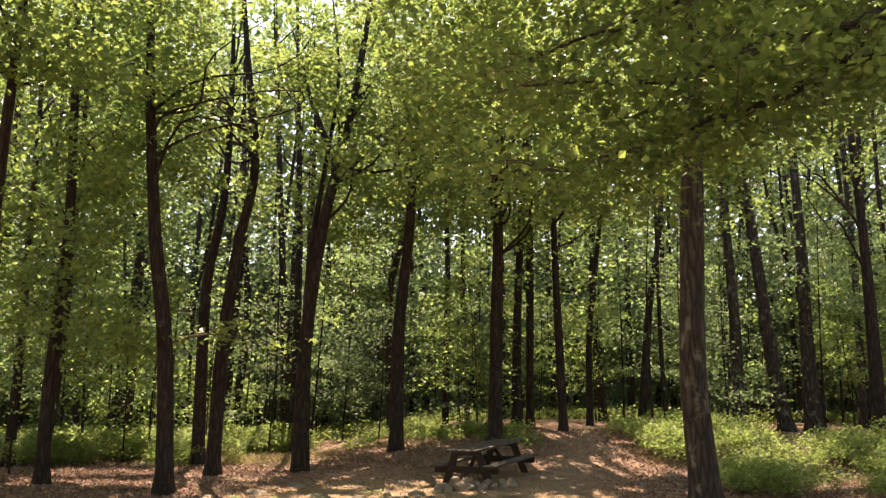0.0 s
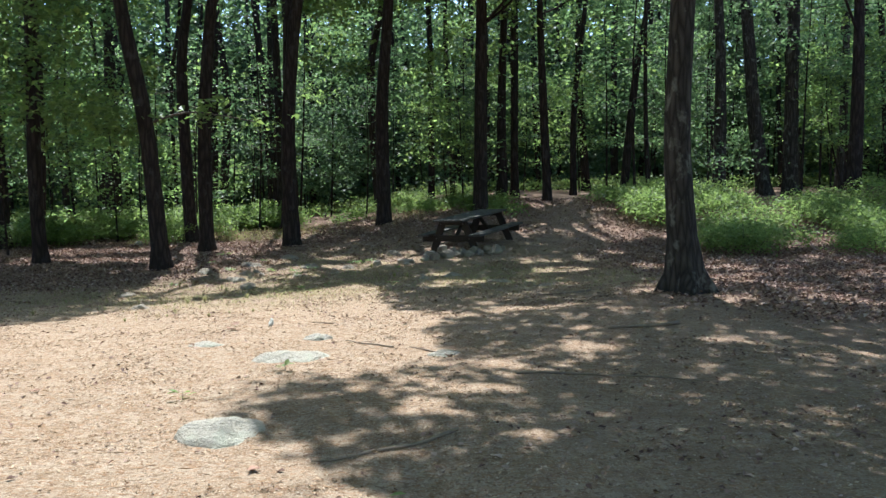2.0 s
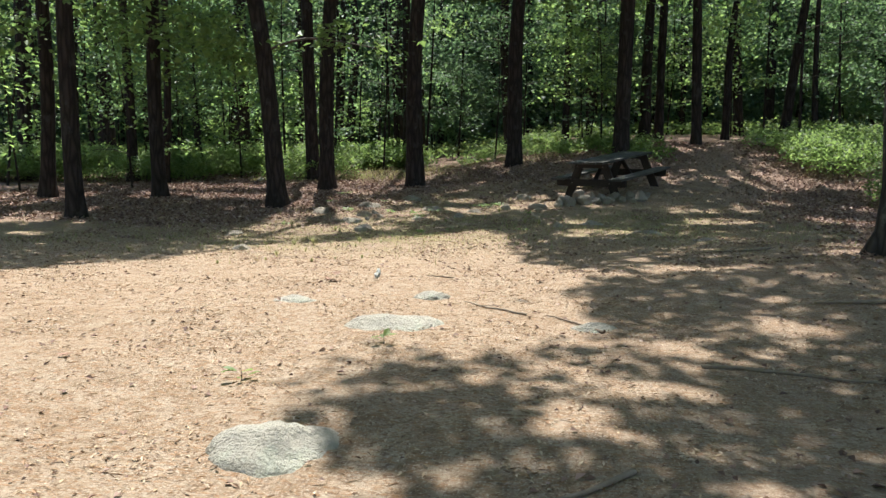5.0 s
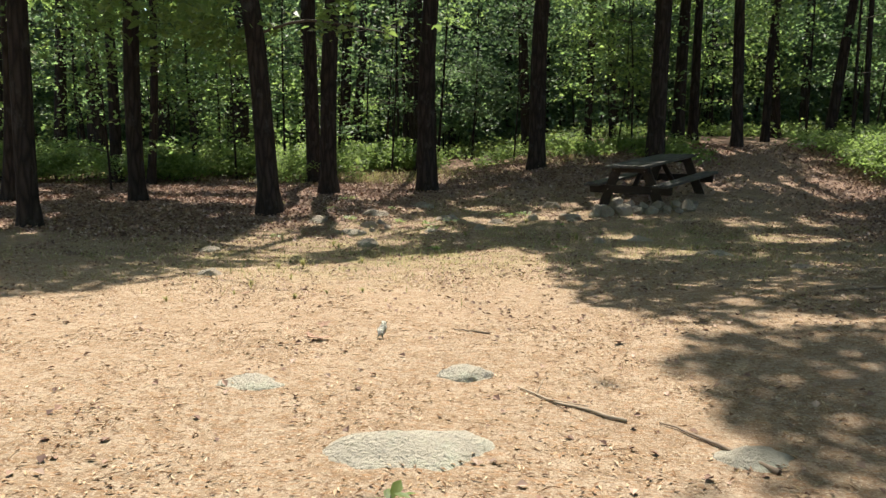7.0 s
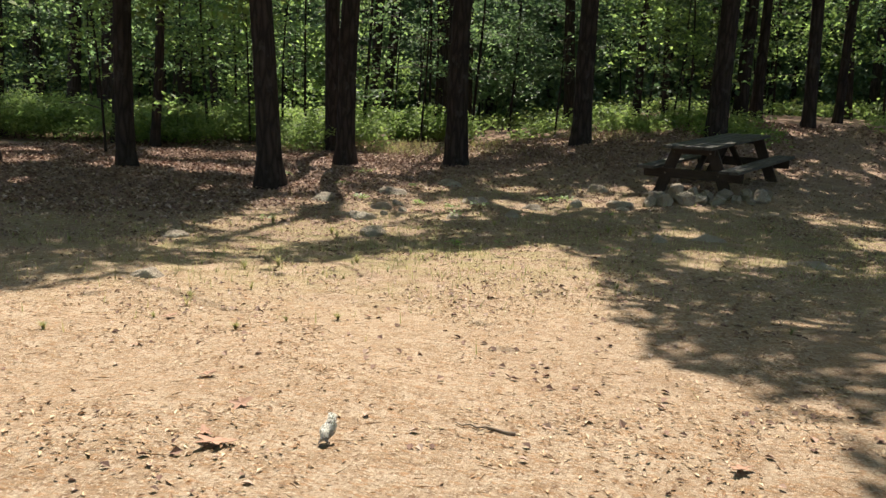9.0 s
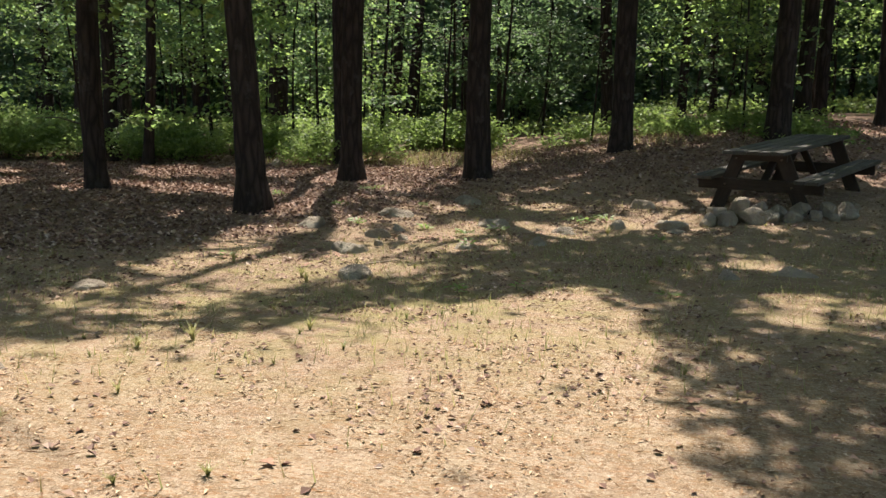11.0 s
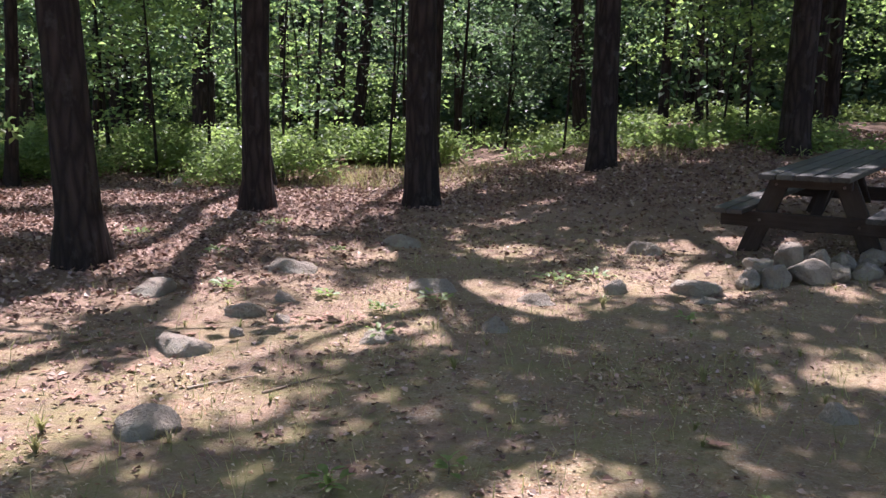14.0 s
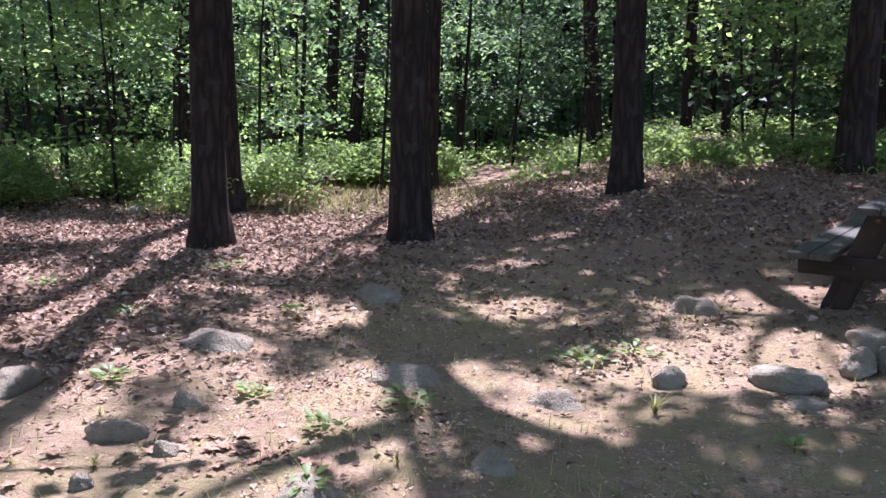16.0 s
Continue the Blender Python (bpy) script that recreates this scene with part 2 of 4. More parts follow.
def grass_at(x, y):
    x, y = np.asarray(x, float), np.asarray(y, float)
    band = np.exp(-((y - 13.5 - 0.9 * (x + 2)) / 4.0) ** 2) * soft(-(x + 0.2) / 0.6) * soft((y - 11.0) / 0.6)
    east = np.exp(-((x - 1.2) / 2.2) ** 2 - ((y - 14.5) / 3.0) ** 2)
    moss = 0.8 * np.exp(-((x + 2.4) / 1.8) ** 2 - ((y - 18.3) / 1.5) ** 2)
    back = np.exp(-((y - 24.5) / 1.8) ** 2) * soft((-x - 0.5) / 1.0)
    return np.clip(np.maximum(np.maximum(band, east), np.maximum(back, moss)), 0, 1)


def duff_at(x, y):
    """Dark leaf mould trodden into the soil beyond the open sand."""
    x, y = np.asarray(x, float), np.asarray(y, float)
    w = waves(x, y, 1.1, 15)
    return np.clip(soft((y - 12.6 - 0.5 * (x + 2) + w) / 0.5) * 0.85 + 0.5 * soft((x - 0.4 + w) / 0.5), 0, 0.9)


def mesh_of(name, verts, faces, material, smooth=True):
    """A mesh from numpy arrays: vertices, and faces that all have the same count of corners."""
    me = bpy.data.meshes.new(name)
    verts, faces = np.asarray(verts, np.float32), np.asarray(faces, np.int32)
    k = faces.shape[1]
    me.vertices.add(len(verts))
    me.vertices.foreach_set("co", verts.ravel())
    me.loops.add(faces.size)
    me.loops.foreach_set("vertex_index", faces.ravel())
    me.polygons.add(len(faces))
    me.polygons.foreach_set("loop_start", np.arange(0, faces.size, k, dtype=np.int32))
    me.polygons.foreach_set("use_smooth", np.full(len(faces), smooth))
    me.materials.append(material)
    me.update(calc_edges=True)
    return me


def build_ground():
    far = np.array([1.0, 2.5, 5, 9, 15, 25, 45, 80, 140, 260])
    xs = np.r_[(-13 - far)[::-1], np.arange(-13, 10.01, 0.12), 10 + far]
    ys = np.r_[(-2 - far)[::-1], np.arange(-2, 27.01, 0.12), 27 + far]
    X, Y = np.meshgrid(xs, ys)
    near = (X > -13.1) & (X < 10.1) & (Y > -2.1) & (Y < 27.1)
    Z = land(X, Y) + np.where(near, relief(X, Y), 0)
    idx = np.arange(X.size).reshape(X.shape)
    faces = np.stack([idx[:-1, :-1], idx[:-1, 1:], idx[1:, 1:], idx[1:, :-1]], -1).reshape(-1, 4)
    me = mesh_of("ground", np.stack([X, Y, Z], -1).reshape(-1, 3), faces, SOIL)
    for key, values in (("litter", litter_at(X, Y)), ("grass", grass_at(X, Y)), ("duff", duff_at(X, Y))):
        me.attributes.new(key, "FLOAT", "POINT").data.foreach_set("value", values.ravel().astype(np.float32))
    tagged(new("ground", me), "sandy forest clearing floor with needles and worn soil", "ground", kind="structure")


build_ground()


# ---- shapes ----
def part(name, me, parent, label=""):
    """Links a mesh as one part under a thing or a part."""
    ob = new(name, me)
    ob.parent = parent
    if label:
        ob["label"] = label
    return ob


def thing(name, place, label, category, group=""):
    ob = new(name)
    ob.location = place
    return tagged(ob, label, category, group)


def tube(points, radii, segments=10, rough=0.0, seed=0, flare=0.0, cap=True):
    """Vertices and quads of a tapered, slightly uneven tube along points."""
    pts, rad = np.asarray(points, float), np.asarray(radii, float)
    n = len(pts)
    tang = np.gradient(pts, axis=0)
    tang /= np.linalg.norm(tang, axis=1)[:, None] + 1e-9
    ref = np.array([1.0, 0, 0]) if abs(tang[0][0]) < 0.8 else np.array([0, 1.0, 0])
    r = np.random.default_rng(seed)
    ph = r.uniform(0, 6.28, 6)
    ang = np.linspace(0, 2 * np.pi, segments, endpoint=False)
    V = []
    for i in range(n):
        a = np.cross(tang[i], ref)
        a /= np.linalg.norm(a) + 1e-9
        b = np.cross(tang[i], a)
        s = i / max(1, n - 1)
        wob = 1 + rough * (np.sin(3 * ang + ph[0] + 5 * s) * 0.5 + np.sin(5 * ang + ph[1] - 9 * s) * 0.35 + np.sin(2 * ang + ph[2] + 17 * s) * 0.4)
        if flare:
            wob = wob + flare * np.exp(-max(pts[i][2], 0) / 0.2) * (0.6 + 0.6 * np.clip(np.sin(4 * ang + ph[3]) + 0.3 * np.sin(7 * ang + ph[4]), -0.4, 1))
        V.append(pts[i] + rad[i] * wob[:, None] * (np.cos(ang)[:, None] * a + np.sin(ang)[:, None] * b))
    V = np.concatenate(V)
    k = np.arange(segments)
    F = np.concatenate([np.stack([i * segments + k, i * segments + (k + 1) % segments, (i + 1) * segments + (k + 1) % segments, (i + 1) * segments + k], -1) for i in range(n - 1)])
    if cap:
        V = np.r_[V, [pts[-1]]]
        top, m = (n - 1) * segments, len(V) - 1
        F = np.r_[F, np.stack([top + k, top + (k + 1) % segments, np.full(segments, m), np.full(segments, m)], -1)]
    return V, F


def tube_mesh(name, points, radii, material, segments=10, **more):
    V, F = tube(points, radii, segments, **more)
    bm = bmesh.new()
    vs = [bm.verts.new(v) for v in V]
    for f in F:
        f = list(dict.fromkeys(f.tolist()))
        bm.faces.new([vs[i] for i in f]).smooth = True
    me = bpy.data.meshes.new(name)
    bm.normal_update()
    bm.to_mesh(me)
    bm.free()
    me.materials.append(material)
    return me


def spline(keys, count):
    """Points on a smooth line through keys (rows of height and offsets)."""
    k = np.asarray(keys, float)
    t = np.linspace(0, len(k) - 1, count)
    out = []
    for v in t:
        i = min(int(v), len(k) - 2)
        u = v - i
        p0, p1, p2, p3 = k[max(i - 1, 0)], k[i], k[i + 1], k[min(i + 2, len(k) - 1)]
        out.append(0.5 * (2 * p1 + (p2 - p0) * u + (2 * p0 - 5 * p1 + 4 * p2 - p3) * u * u + (3 * p1 - p0 - 3 * p2 + p3) * u ** 3))
    return np.array(out)


def leaves_mesh(name, centres, size, material, flat=0.6, spread=0.35, width=0.36, fold=0.33):
    """Many leaves, each a folded kite of two triangles."""
    P = np.asarray(centres, float)
    n = len(P)
    s = size * rng.uniform(1 - spread, 1 + spread, n)[:, None]
    nor = rng.normal(size=(n, 3))
    nor[:, 2] = np.abs(nor[:, 2]) + flat * 2.0
    nor /= np.linalg.norm(nor, axis=1)[:, None]
    a = np.cross(nor, rng.normal(size=(n, 3)))
    a /= np.linalg.norm(a, axis=1)[:, None] + 1e-9
    b = np.cross(nor, a)
    V = np.stack([P - a * s * 0.5, P + b * s * width + nor * s * fold * width + a * s * 0.08, P + a * s * 0.5 - nor * s * 0.06, P - b * s * width + nor * s * fold * width + a * s * 0.08], 1).reshape(-1, 3)
    i = np.arange(n)[:, None] * 4
    F = np.concatenate([i + [0, 2, 1], i + [0, 3, 2]], 1).reshape(-1, 3)
    return mesh_of(name, V, F, material, False)


def clump(centre, radius, count, squash=0.5):
    """Leaf places in one flattened spray."""
    p = rng.normal(size=(count, 3)) * np.array([1, 1, squash]) * radius * 0.5
    return np.asarray(centre) + p


# ---- canopy gaps shaped from the sun patches wanted on the ground ----
def wanted_sun(x, y):
    """Made-up canopy gaps, drawn as the sun patches wanted on the ground."""
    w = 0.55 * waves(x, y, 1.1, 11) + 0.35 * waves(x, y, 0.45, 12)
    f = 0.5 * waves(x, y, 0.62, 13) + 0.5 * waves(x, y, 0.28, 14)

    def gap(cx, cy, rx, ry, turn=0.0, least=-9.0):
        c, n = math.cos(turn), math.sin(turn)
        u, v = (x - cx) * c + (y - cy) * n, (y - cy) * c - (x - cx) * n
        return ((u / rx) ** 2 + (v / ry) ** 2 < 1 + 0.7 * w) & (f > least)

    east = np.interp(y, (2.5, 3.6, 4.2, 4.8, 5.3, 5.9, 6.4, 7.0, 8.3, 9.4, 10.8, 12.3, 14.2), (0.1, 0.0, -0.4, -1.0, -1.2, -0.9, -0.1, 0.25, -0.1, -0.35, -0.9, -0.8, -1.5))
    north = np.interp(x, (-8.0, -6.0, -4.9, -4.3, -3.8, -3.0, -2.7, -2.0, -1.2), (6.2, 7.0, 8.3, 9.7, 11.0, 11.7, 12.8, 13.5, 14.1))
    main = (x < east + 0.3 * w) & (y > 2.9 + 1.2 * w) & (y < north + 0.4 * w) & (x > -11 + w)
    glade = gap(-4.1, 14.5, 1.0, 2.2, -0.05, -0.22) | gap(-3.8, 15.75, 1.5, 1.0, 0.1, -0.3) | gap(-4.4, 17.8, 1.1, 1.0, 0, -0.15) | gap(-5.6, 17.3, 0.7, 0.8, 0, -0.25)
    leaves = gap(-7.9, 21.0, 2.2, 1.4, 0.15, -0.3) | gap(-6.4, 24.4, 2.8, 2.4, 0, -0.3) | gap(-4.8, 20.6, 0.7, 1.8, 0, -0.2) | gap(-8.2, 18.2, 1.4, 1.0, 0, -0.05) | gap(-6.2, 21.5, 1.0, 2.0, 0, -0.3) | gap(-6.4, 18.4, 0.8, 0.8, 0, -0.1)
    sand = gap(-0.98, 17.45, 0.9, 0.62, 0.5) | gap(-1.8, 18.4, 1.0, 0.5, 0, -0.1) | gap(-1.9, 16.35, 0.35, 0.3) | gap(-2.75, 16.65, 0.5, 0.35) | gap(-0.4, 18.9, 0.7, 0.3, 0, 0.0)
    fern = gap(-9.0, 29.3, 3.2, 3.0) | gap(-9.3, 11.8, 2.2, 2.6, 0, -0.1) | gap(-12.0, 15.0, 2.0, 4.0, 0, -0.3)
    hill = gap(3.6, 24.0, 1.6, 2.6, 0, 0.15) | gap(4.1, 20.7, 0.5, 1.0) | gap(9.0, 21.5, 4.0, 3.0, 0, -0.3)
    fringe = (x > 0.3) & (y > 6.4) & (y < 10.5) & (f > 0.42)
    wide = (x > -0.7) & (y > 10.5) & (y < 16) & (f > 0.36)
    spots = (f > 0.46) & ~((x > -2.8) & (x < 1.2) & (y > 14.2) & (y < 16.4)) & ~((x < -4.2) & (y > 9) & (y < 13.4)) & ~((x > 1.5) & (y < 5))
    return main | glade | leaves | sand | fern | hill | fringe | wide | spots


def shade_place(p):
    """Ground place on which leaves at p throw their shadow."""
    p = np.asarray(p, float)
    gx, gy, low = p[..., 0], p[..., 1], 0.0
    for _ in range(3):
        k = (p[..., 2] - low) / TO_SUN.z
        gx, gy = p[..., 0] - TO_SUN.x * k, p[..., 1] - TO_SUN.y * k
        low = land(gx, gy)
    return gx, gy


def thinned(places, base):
    """Leaf places without those that would shade the wanted sun patches; one in twelve stays."""
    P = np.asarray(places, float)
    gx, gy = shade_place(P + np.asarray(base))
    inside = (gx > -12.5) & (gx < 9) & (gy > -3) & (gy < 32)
    return P[~(inside & wanted_sun(gx, gy)) | (rng.random(len(P)) < 0.08) | (P[:, 2] < 1.3)]


# ---- trees ----
TREES = []          # (thing, base, top height, axis function, leaf places)


def tree(name, label, x, y, dia, height=14.0, bend=(), bark=None, flare=0.5, group="woodland trees", fork=(), segs=14):
    """A trunk with its own bends; limbs and crown are added once the canopy has been shared out."""
    bark = bark or DARK_BARK
    z = ground_z(x, y)
    root = thing(name, (x, y, z), label, "tree", group)
    keys = [(-0.25, 0, 0), (0, 0, 0)] + [(h, dx, 0) for h, dx in bend]
    if keys[-1][0] < height:
        h, dx, _ = keys[-1]
        h0, dx0, _ = keys[-2]
        lean = (dx - dx0) / max(h - h0, 0.5) * 0.6
        keys.append((height, dx + lean * (height - h) + rng.normal() * 0.25, rng.normal() * 0.4))
    line = spline(keys, 26)
    pts = np.stack([line[:, 1], line[:, 2], line[:, 0]], -1)
    s = np.clip(pts[:, 2] / height, 0, 1)
    rad = dia / 2 * (1 - 0.82 * s ** 1.15)
    part("trunk", tube_mesh("trunk", pts, rad, bark, segs, rough=0.07, seed=int(abs(x * 31 + y * 17)), flare=flare), root)
    for side in fork:
        f = spline([(h, dx, dy) for h, dx, dy in side], 14)
        fp = np.stack([f[:, 1], f[:, 2], f[:, 0]], -1)
        part("limb", tube_mesh("limb", fp, np.linspace(dia * 0.26, 0.02, 14), bark, 10, rough=0.06, seed=len(TREES)), root)
    TREES.append([root, np.array([x, y, z]), height, pts, [], bark, dia])
    return TREES[-1]


OAK = "tall oak with dark furrowed bark and a bare lower trunk"
PINE = "slender dark-barked tree with a straight bare trunk"
tree("oak_tree", "leaning dark-barked oak at the edge of the clearing", -5.72, 16.75, 0.36, 14, [(2.9, -0.23), (4.9, -0.59), (6.7, -0.83), (9.2, -1.11)])
tree("oak_tree", "dark oak trunk growing beside its twin", -7.15, 23.1, 0.37, 15, [(3.5, -0.12), (5.3, -0.1), (7.7, 0.2), (11.2, 0.17)])
tree("oak_tree", "dark reddish oak trunk leaning away from its twin", -5.87, 20.3, 0.36, 15, [(2.6, 0.01), (5.5, 0.22), (7.7, 0.54), (10.8, 0.14)])
tree("oak_tree", "tall dark oak forking high above the leaf litter", -3.9, 20.9, 0.4, 15, [(2.7, -0.03), (5.0, 0.14), (7.0, 0.43), (8.8, 0.82), (11.2, 1.16)], fork=[[(3.0, 0.0, 0.0), (5.6, 0.0, 0.1), (8.0, 0.25, 0.2), (10.5, 0.5, 0.2), (13, 0.2, 0.3)], [(8.6, 0.25, 0.2), (10, -0.3, 0.4), (12, -0.9, 0.5)]])
tree("oak_tree", PINE, -5.2, 26.6, 0.3, 13, [(7.3, 0.14)])
tree("oak_tree", OAK, -1.75, 23.2, 0.4, 15, [(3.3, 0.0), (6.1, 0.23), (9.1, 0.34)])
tree("oak_tree", "stout grey oak standing behind the picnic table", 0.97, 23.7, 0.42, 15, [(2.9, 0.04), (5.9, 0.09)])
tree("oak_tree", "stout lichen-spotted oak with flared roots in the clearing", 2.82, 9.68, 0.32, 13, [(1.6, -0.1), (2.9, -0.06), (4.1, 0.0), (5.3, 0.07)], LICHEN_BARK, 1.2, segs=24)
for x, y, d, b in ((-8.55, 17.5, 0.3, [(2, -0.06), (4.4, -0.03), (6.9, -0.13)]), (-10.7, 21.7, 0.2, [(4, 0.15)]), (-8.1, 14.0, 0.29, [(3, -0.05)]),
                   (-10.9, 17.2, 0.3, [(4, 0.1)]), (-11.9, 22.2, 0.28, [(4, -0.1)]), (-14.9, 21.9, 0.4, [(5, 0.1)]), (-17.5, 30.0, 0.62, [(5, -0.1)]),
                   (-18.6, 29.5, 0.45, [(5, 0.2)]), (-12.6, 31.0, 0.62, [(5, 0.0)]), (-9.0, 31.5, 0.3, [(5, 0.2)]), (-6.8, 33, 0.34, [(5, -0.2)]),
                   (1.75, 26.6, 0.32, [(5, 0.1)]), (2.25, 27.6, 0.27, [(5, 0.0)]), (3.1, 25.6, 0.29, [(3, -0.1), (7, -0.2)]), (4.3, 28.3, 0.23, [(3, 0.05), (6, 0.4)]),
                   (6.15, 29.0, 0.3, [(4.2, 0.45), (7.3, 0.95)]), (8.82, 27.0, 0.42, [(3.9, 0.05), (6.8, -0.05)]), (10.31, 27.0, 0.48, [(2.8, -0.37), (5.6, -0.6)]),
                   (11.05, 26.8, 0.48, [(3.7, 0.03), (6.6, 0.08)]), (9.3, 28.4, 0.27, [(5, 0.0)]), (11.7, 24.0, 0.4, [(2.7, 0.08), (6.1, 0.1), (9.3, 0.03)]),
                   (13.4, 28.5, 0.3, [(5, 0.2)]), (12.6, 30, 0.3, [(5, -0.1)]), (2.4, 29.5, 0.16, [(4, 0.1)]), (6.6, 27.2, 0.16, [(4, -0.1)])):
    tree("oak_tree", OAK if d > 0.28 else PINE, x, y, d, 13 + 2 * rng.random(), b, LICHEN_BARK if x > 8 and rng.random() < 0.7 else None)
# the tree beside the start of the walk, whose branches hang over the view
tree("oak_tree", "leaning oak with low branches reaching over the clearing", 4.7, 5.1, 0.34, 11, [(1.5, -0.5), (3.0, -1.15), (4.3, -1.75), (6.5, -2.3)], LICHEN_BARK)
EAVES = TREES[-1]
# deeper woods
for i in range(105):
    x, y = rng.uniform(-30, 30), rng.uniform(29, 50)
    tree("oak_tree", PINE, x, y, rng.uniform(0.16, 0.4), rng.uniform(17, 24), [(5, rng.normal() * 0.25), (9, rng.normal() * 0.4)], flare=0.3, group="deep woodland trees", segs=8)
# unseen trees beside and behind the view, added to carry shading leaves
for x, y in ((-14, 11), (-16, 5), (-12, 0), (-6, -8), (3, -9), (10, -3), (9, 6), (11, 13), (14, 19), (13.5, 15.5), (16, 8), (-20, 15)):
    tree("oak_tree", OAK, x, y, 0.35, 14, [(5, rng.normal() * 0.2)])

BASES = np.array([t[1][:2] for t in TREES])

# canopy: leaf sprays shared out among the trees, placed for the wanted ground shade
def give_spray(p, reach):
    d = np.linalg.norm(BASES - p[:2], axis=1) + 2.0 * (HEIGHTS + 1 < p[2])
    near = int(np.argmin(d))
    if d[near] < reach:
        TREES[near][4].append(p)


HEIGHTS = np.array([t[2] for t in TREES])
AROUND = ((0, 0), (0.14, 0), (-0.14, 0), (0, 0.16), (0, -0.16))
# each ground cell meant to be shaded gets an added spray up its sun ray
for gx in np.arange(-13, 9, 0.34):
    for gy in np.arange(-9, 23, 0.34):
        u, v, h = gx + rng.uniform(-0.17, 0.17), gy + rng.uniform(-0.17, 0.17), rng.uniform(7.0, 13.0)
        if not any(bool(wanted_sun(u + a, v + b)) for a, b in AROUND):
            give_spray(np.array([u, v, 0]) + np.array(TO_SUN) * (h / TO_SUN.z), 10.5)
for k in range(3600):
    p = np.array([rng.uniform(-30, 28), rng.uniform(23, 48), rng.uniform(5.0, 21.0)])
    p[2] += 3.0 * (p[1] > 33) * (p[2] > 10)
    gx, gy = shade_place(p)
    if gy > 22 and waves(gx, gy, 1.9, 21) + 0.5 * waves(gx, gy, 0.8, 22) > (-0.4 if gx < -4 else 0.05):
        continue
    give_spray(p, 6.5)
# unseen sprays above and behind the start, added to shape the light
for k in range(500):
    give_spray(np.array([rng.uniform(-24, 22), rng.uniform(-12, 6), rng.uniform(6.0, 14.0)]), 6.0)
# low sprays on the western trees and beside the leaning oak
for k in range(170):
    give_spray(np.array([rng.uniform(-13.5, -6.2), rng.uniform(13.0, 20.0), rng.uniform(2.6, 7.5)]), 5.0)


KINDS = (SHADY_LEAF, SHADY_LEAF, FAR_LEAF, FAR_LEAF, FAR_LEAF, SUNNY_LEAF)


def finish_tree(t):
    """Limbs towards the sprays, twigs, and the crown of leaves."""
    root, base, height, pts, sprays, bark, dia = t
    if not sprays:
        return
    S = np.array(sprays) - base
    order = np.argsort(np.arctan2(S[:, 1], S[:, 0]))
    limbs = np.array_split(order, max(2, min(9, len(order) // 6)))
    for g in limbs:
        if not len(g):
            continue
        end = S[g].mean(0)
        h = np.clip(end[2] - 0.3 if end[2] < 5 else end[2] - 0.5 * np.linalg.norm(end[:2]) - 0.4, 3.5, height * 0.92)
        i = int(np.argmin(np.abs(pts[:, 2] - h)))
        a = pts[i]
        if np.linalg.norm(end[:2] - a[:2]) > 3.2:
            end = a + (end - a) * 3.2 / np.linalg.norm(end[:2] - a[:2])
        kink = rng.normal(size=(2, 3)) * 0.34
        line = spline([a, a * 0.7 + end * 0.3 + kink[0] + [0, 0, 0.15], a * 0.35 + end * 0.65 + kink[1] + [0, 0, 0.2], end], 11)
        r0 = max(0.018, dia * 0.11)
        limb = part("limb", tube_mesh("limb", line, np.linspace(r0, 0.01, 11), bark, 6, rough=0.05, seed=i), root)
    near = base[1] < 30
    count = 64 if near else 84
    L = [clump(s, rng.uniform(0.45, 0.75) * (1.0 if near else 2.0), count, 0.5) for s in S]
    if t is TREES[0]:
        L += LOW
    # cut away leaves that would block the wanted sun patches
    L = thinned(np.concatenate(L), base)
    part("crown", leaves_mesh("crown", L, 0.15 if near else 0.18, OAK_LEAF if near else KINDS[int(rng.integers(6))], 0.4), root, "sunlit green summer leaves")


root, base, height, pts, sprays, bark, dia = TREES[0]
low = spline([(-0.25, 0, 2.9), (0.5, 0.15, 3.15), (1.2, 0.3, 3.1), (2.0, 0.4, 2.95)], 9)
part("limb", tube_mesh("limb", low, np.linspace(0.03, 0.006, 9), TWIG_BARK, 6, rough=0.05), root)
LOW = [clump(q + rng.normal(size=3) * [0.25, 0.25, 0.12], 0.5, 16, 0.35) for q in low[2:] for _ in range(3)]

for t in TREES:
    if t is not EAVES:
        finish_tree(t)

# the overhanging tree: branches sweeping low in front of the start
root, base, height, pts, sprays, bark, dia = EAVES
over = [clump(np.array(s) - base, 0.6, 46, 0.5) for s in sprays if s[2] > 6.0]
boughs = [((3.25, 5.1, 3.7), (2.86, 5.2, 3.9), (2.4, 5.3, 3.85), (2.0, 5.3, 3.78), (1.6, 5.4, 3.6), (1.1, 5.5, 3.6), (0.5, 5.6, 3.62)),
          ((3.3, 5.1, 3.5), (2.7, 5.14, 3.62), (2.35, 5.2, 3.55), (2.07, 5.25, 3.34), (1.65, 5.4, 3.26), (1.2, 5.5, 3.1), (0.8, 5.6, 2.98)),
          ((3.1, 5.1, 4.0), (2.6, 5.7, 4.4), (1.9, 6.0, 4.5), (1.1, 6.2, 4.3), (0.3, 6.3, 4.0)),
          ((2.8, 5.2, 4.7), (2.0, 5.2, 5.0), (1.0, 5.4, 5.0), (-0.3, 5.3, 4.8)),
          ((3.0, 5.2, 4.3), (3.3, 6.2, 4.5), (3.6, 7.2, 4.4))]
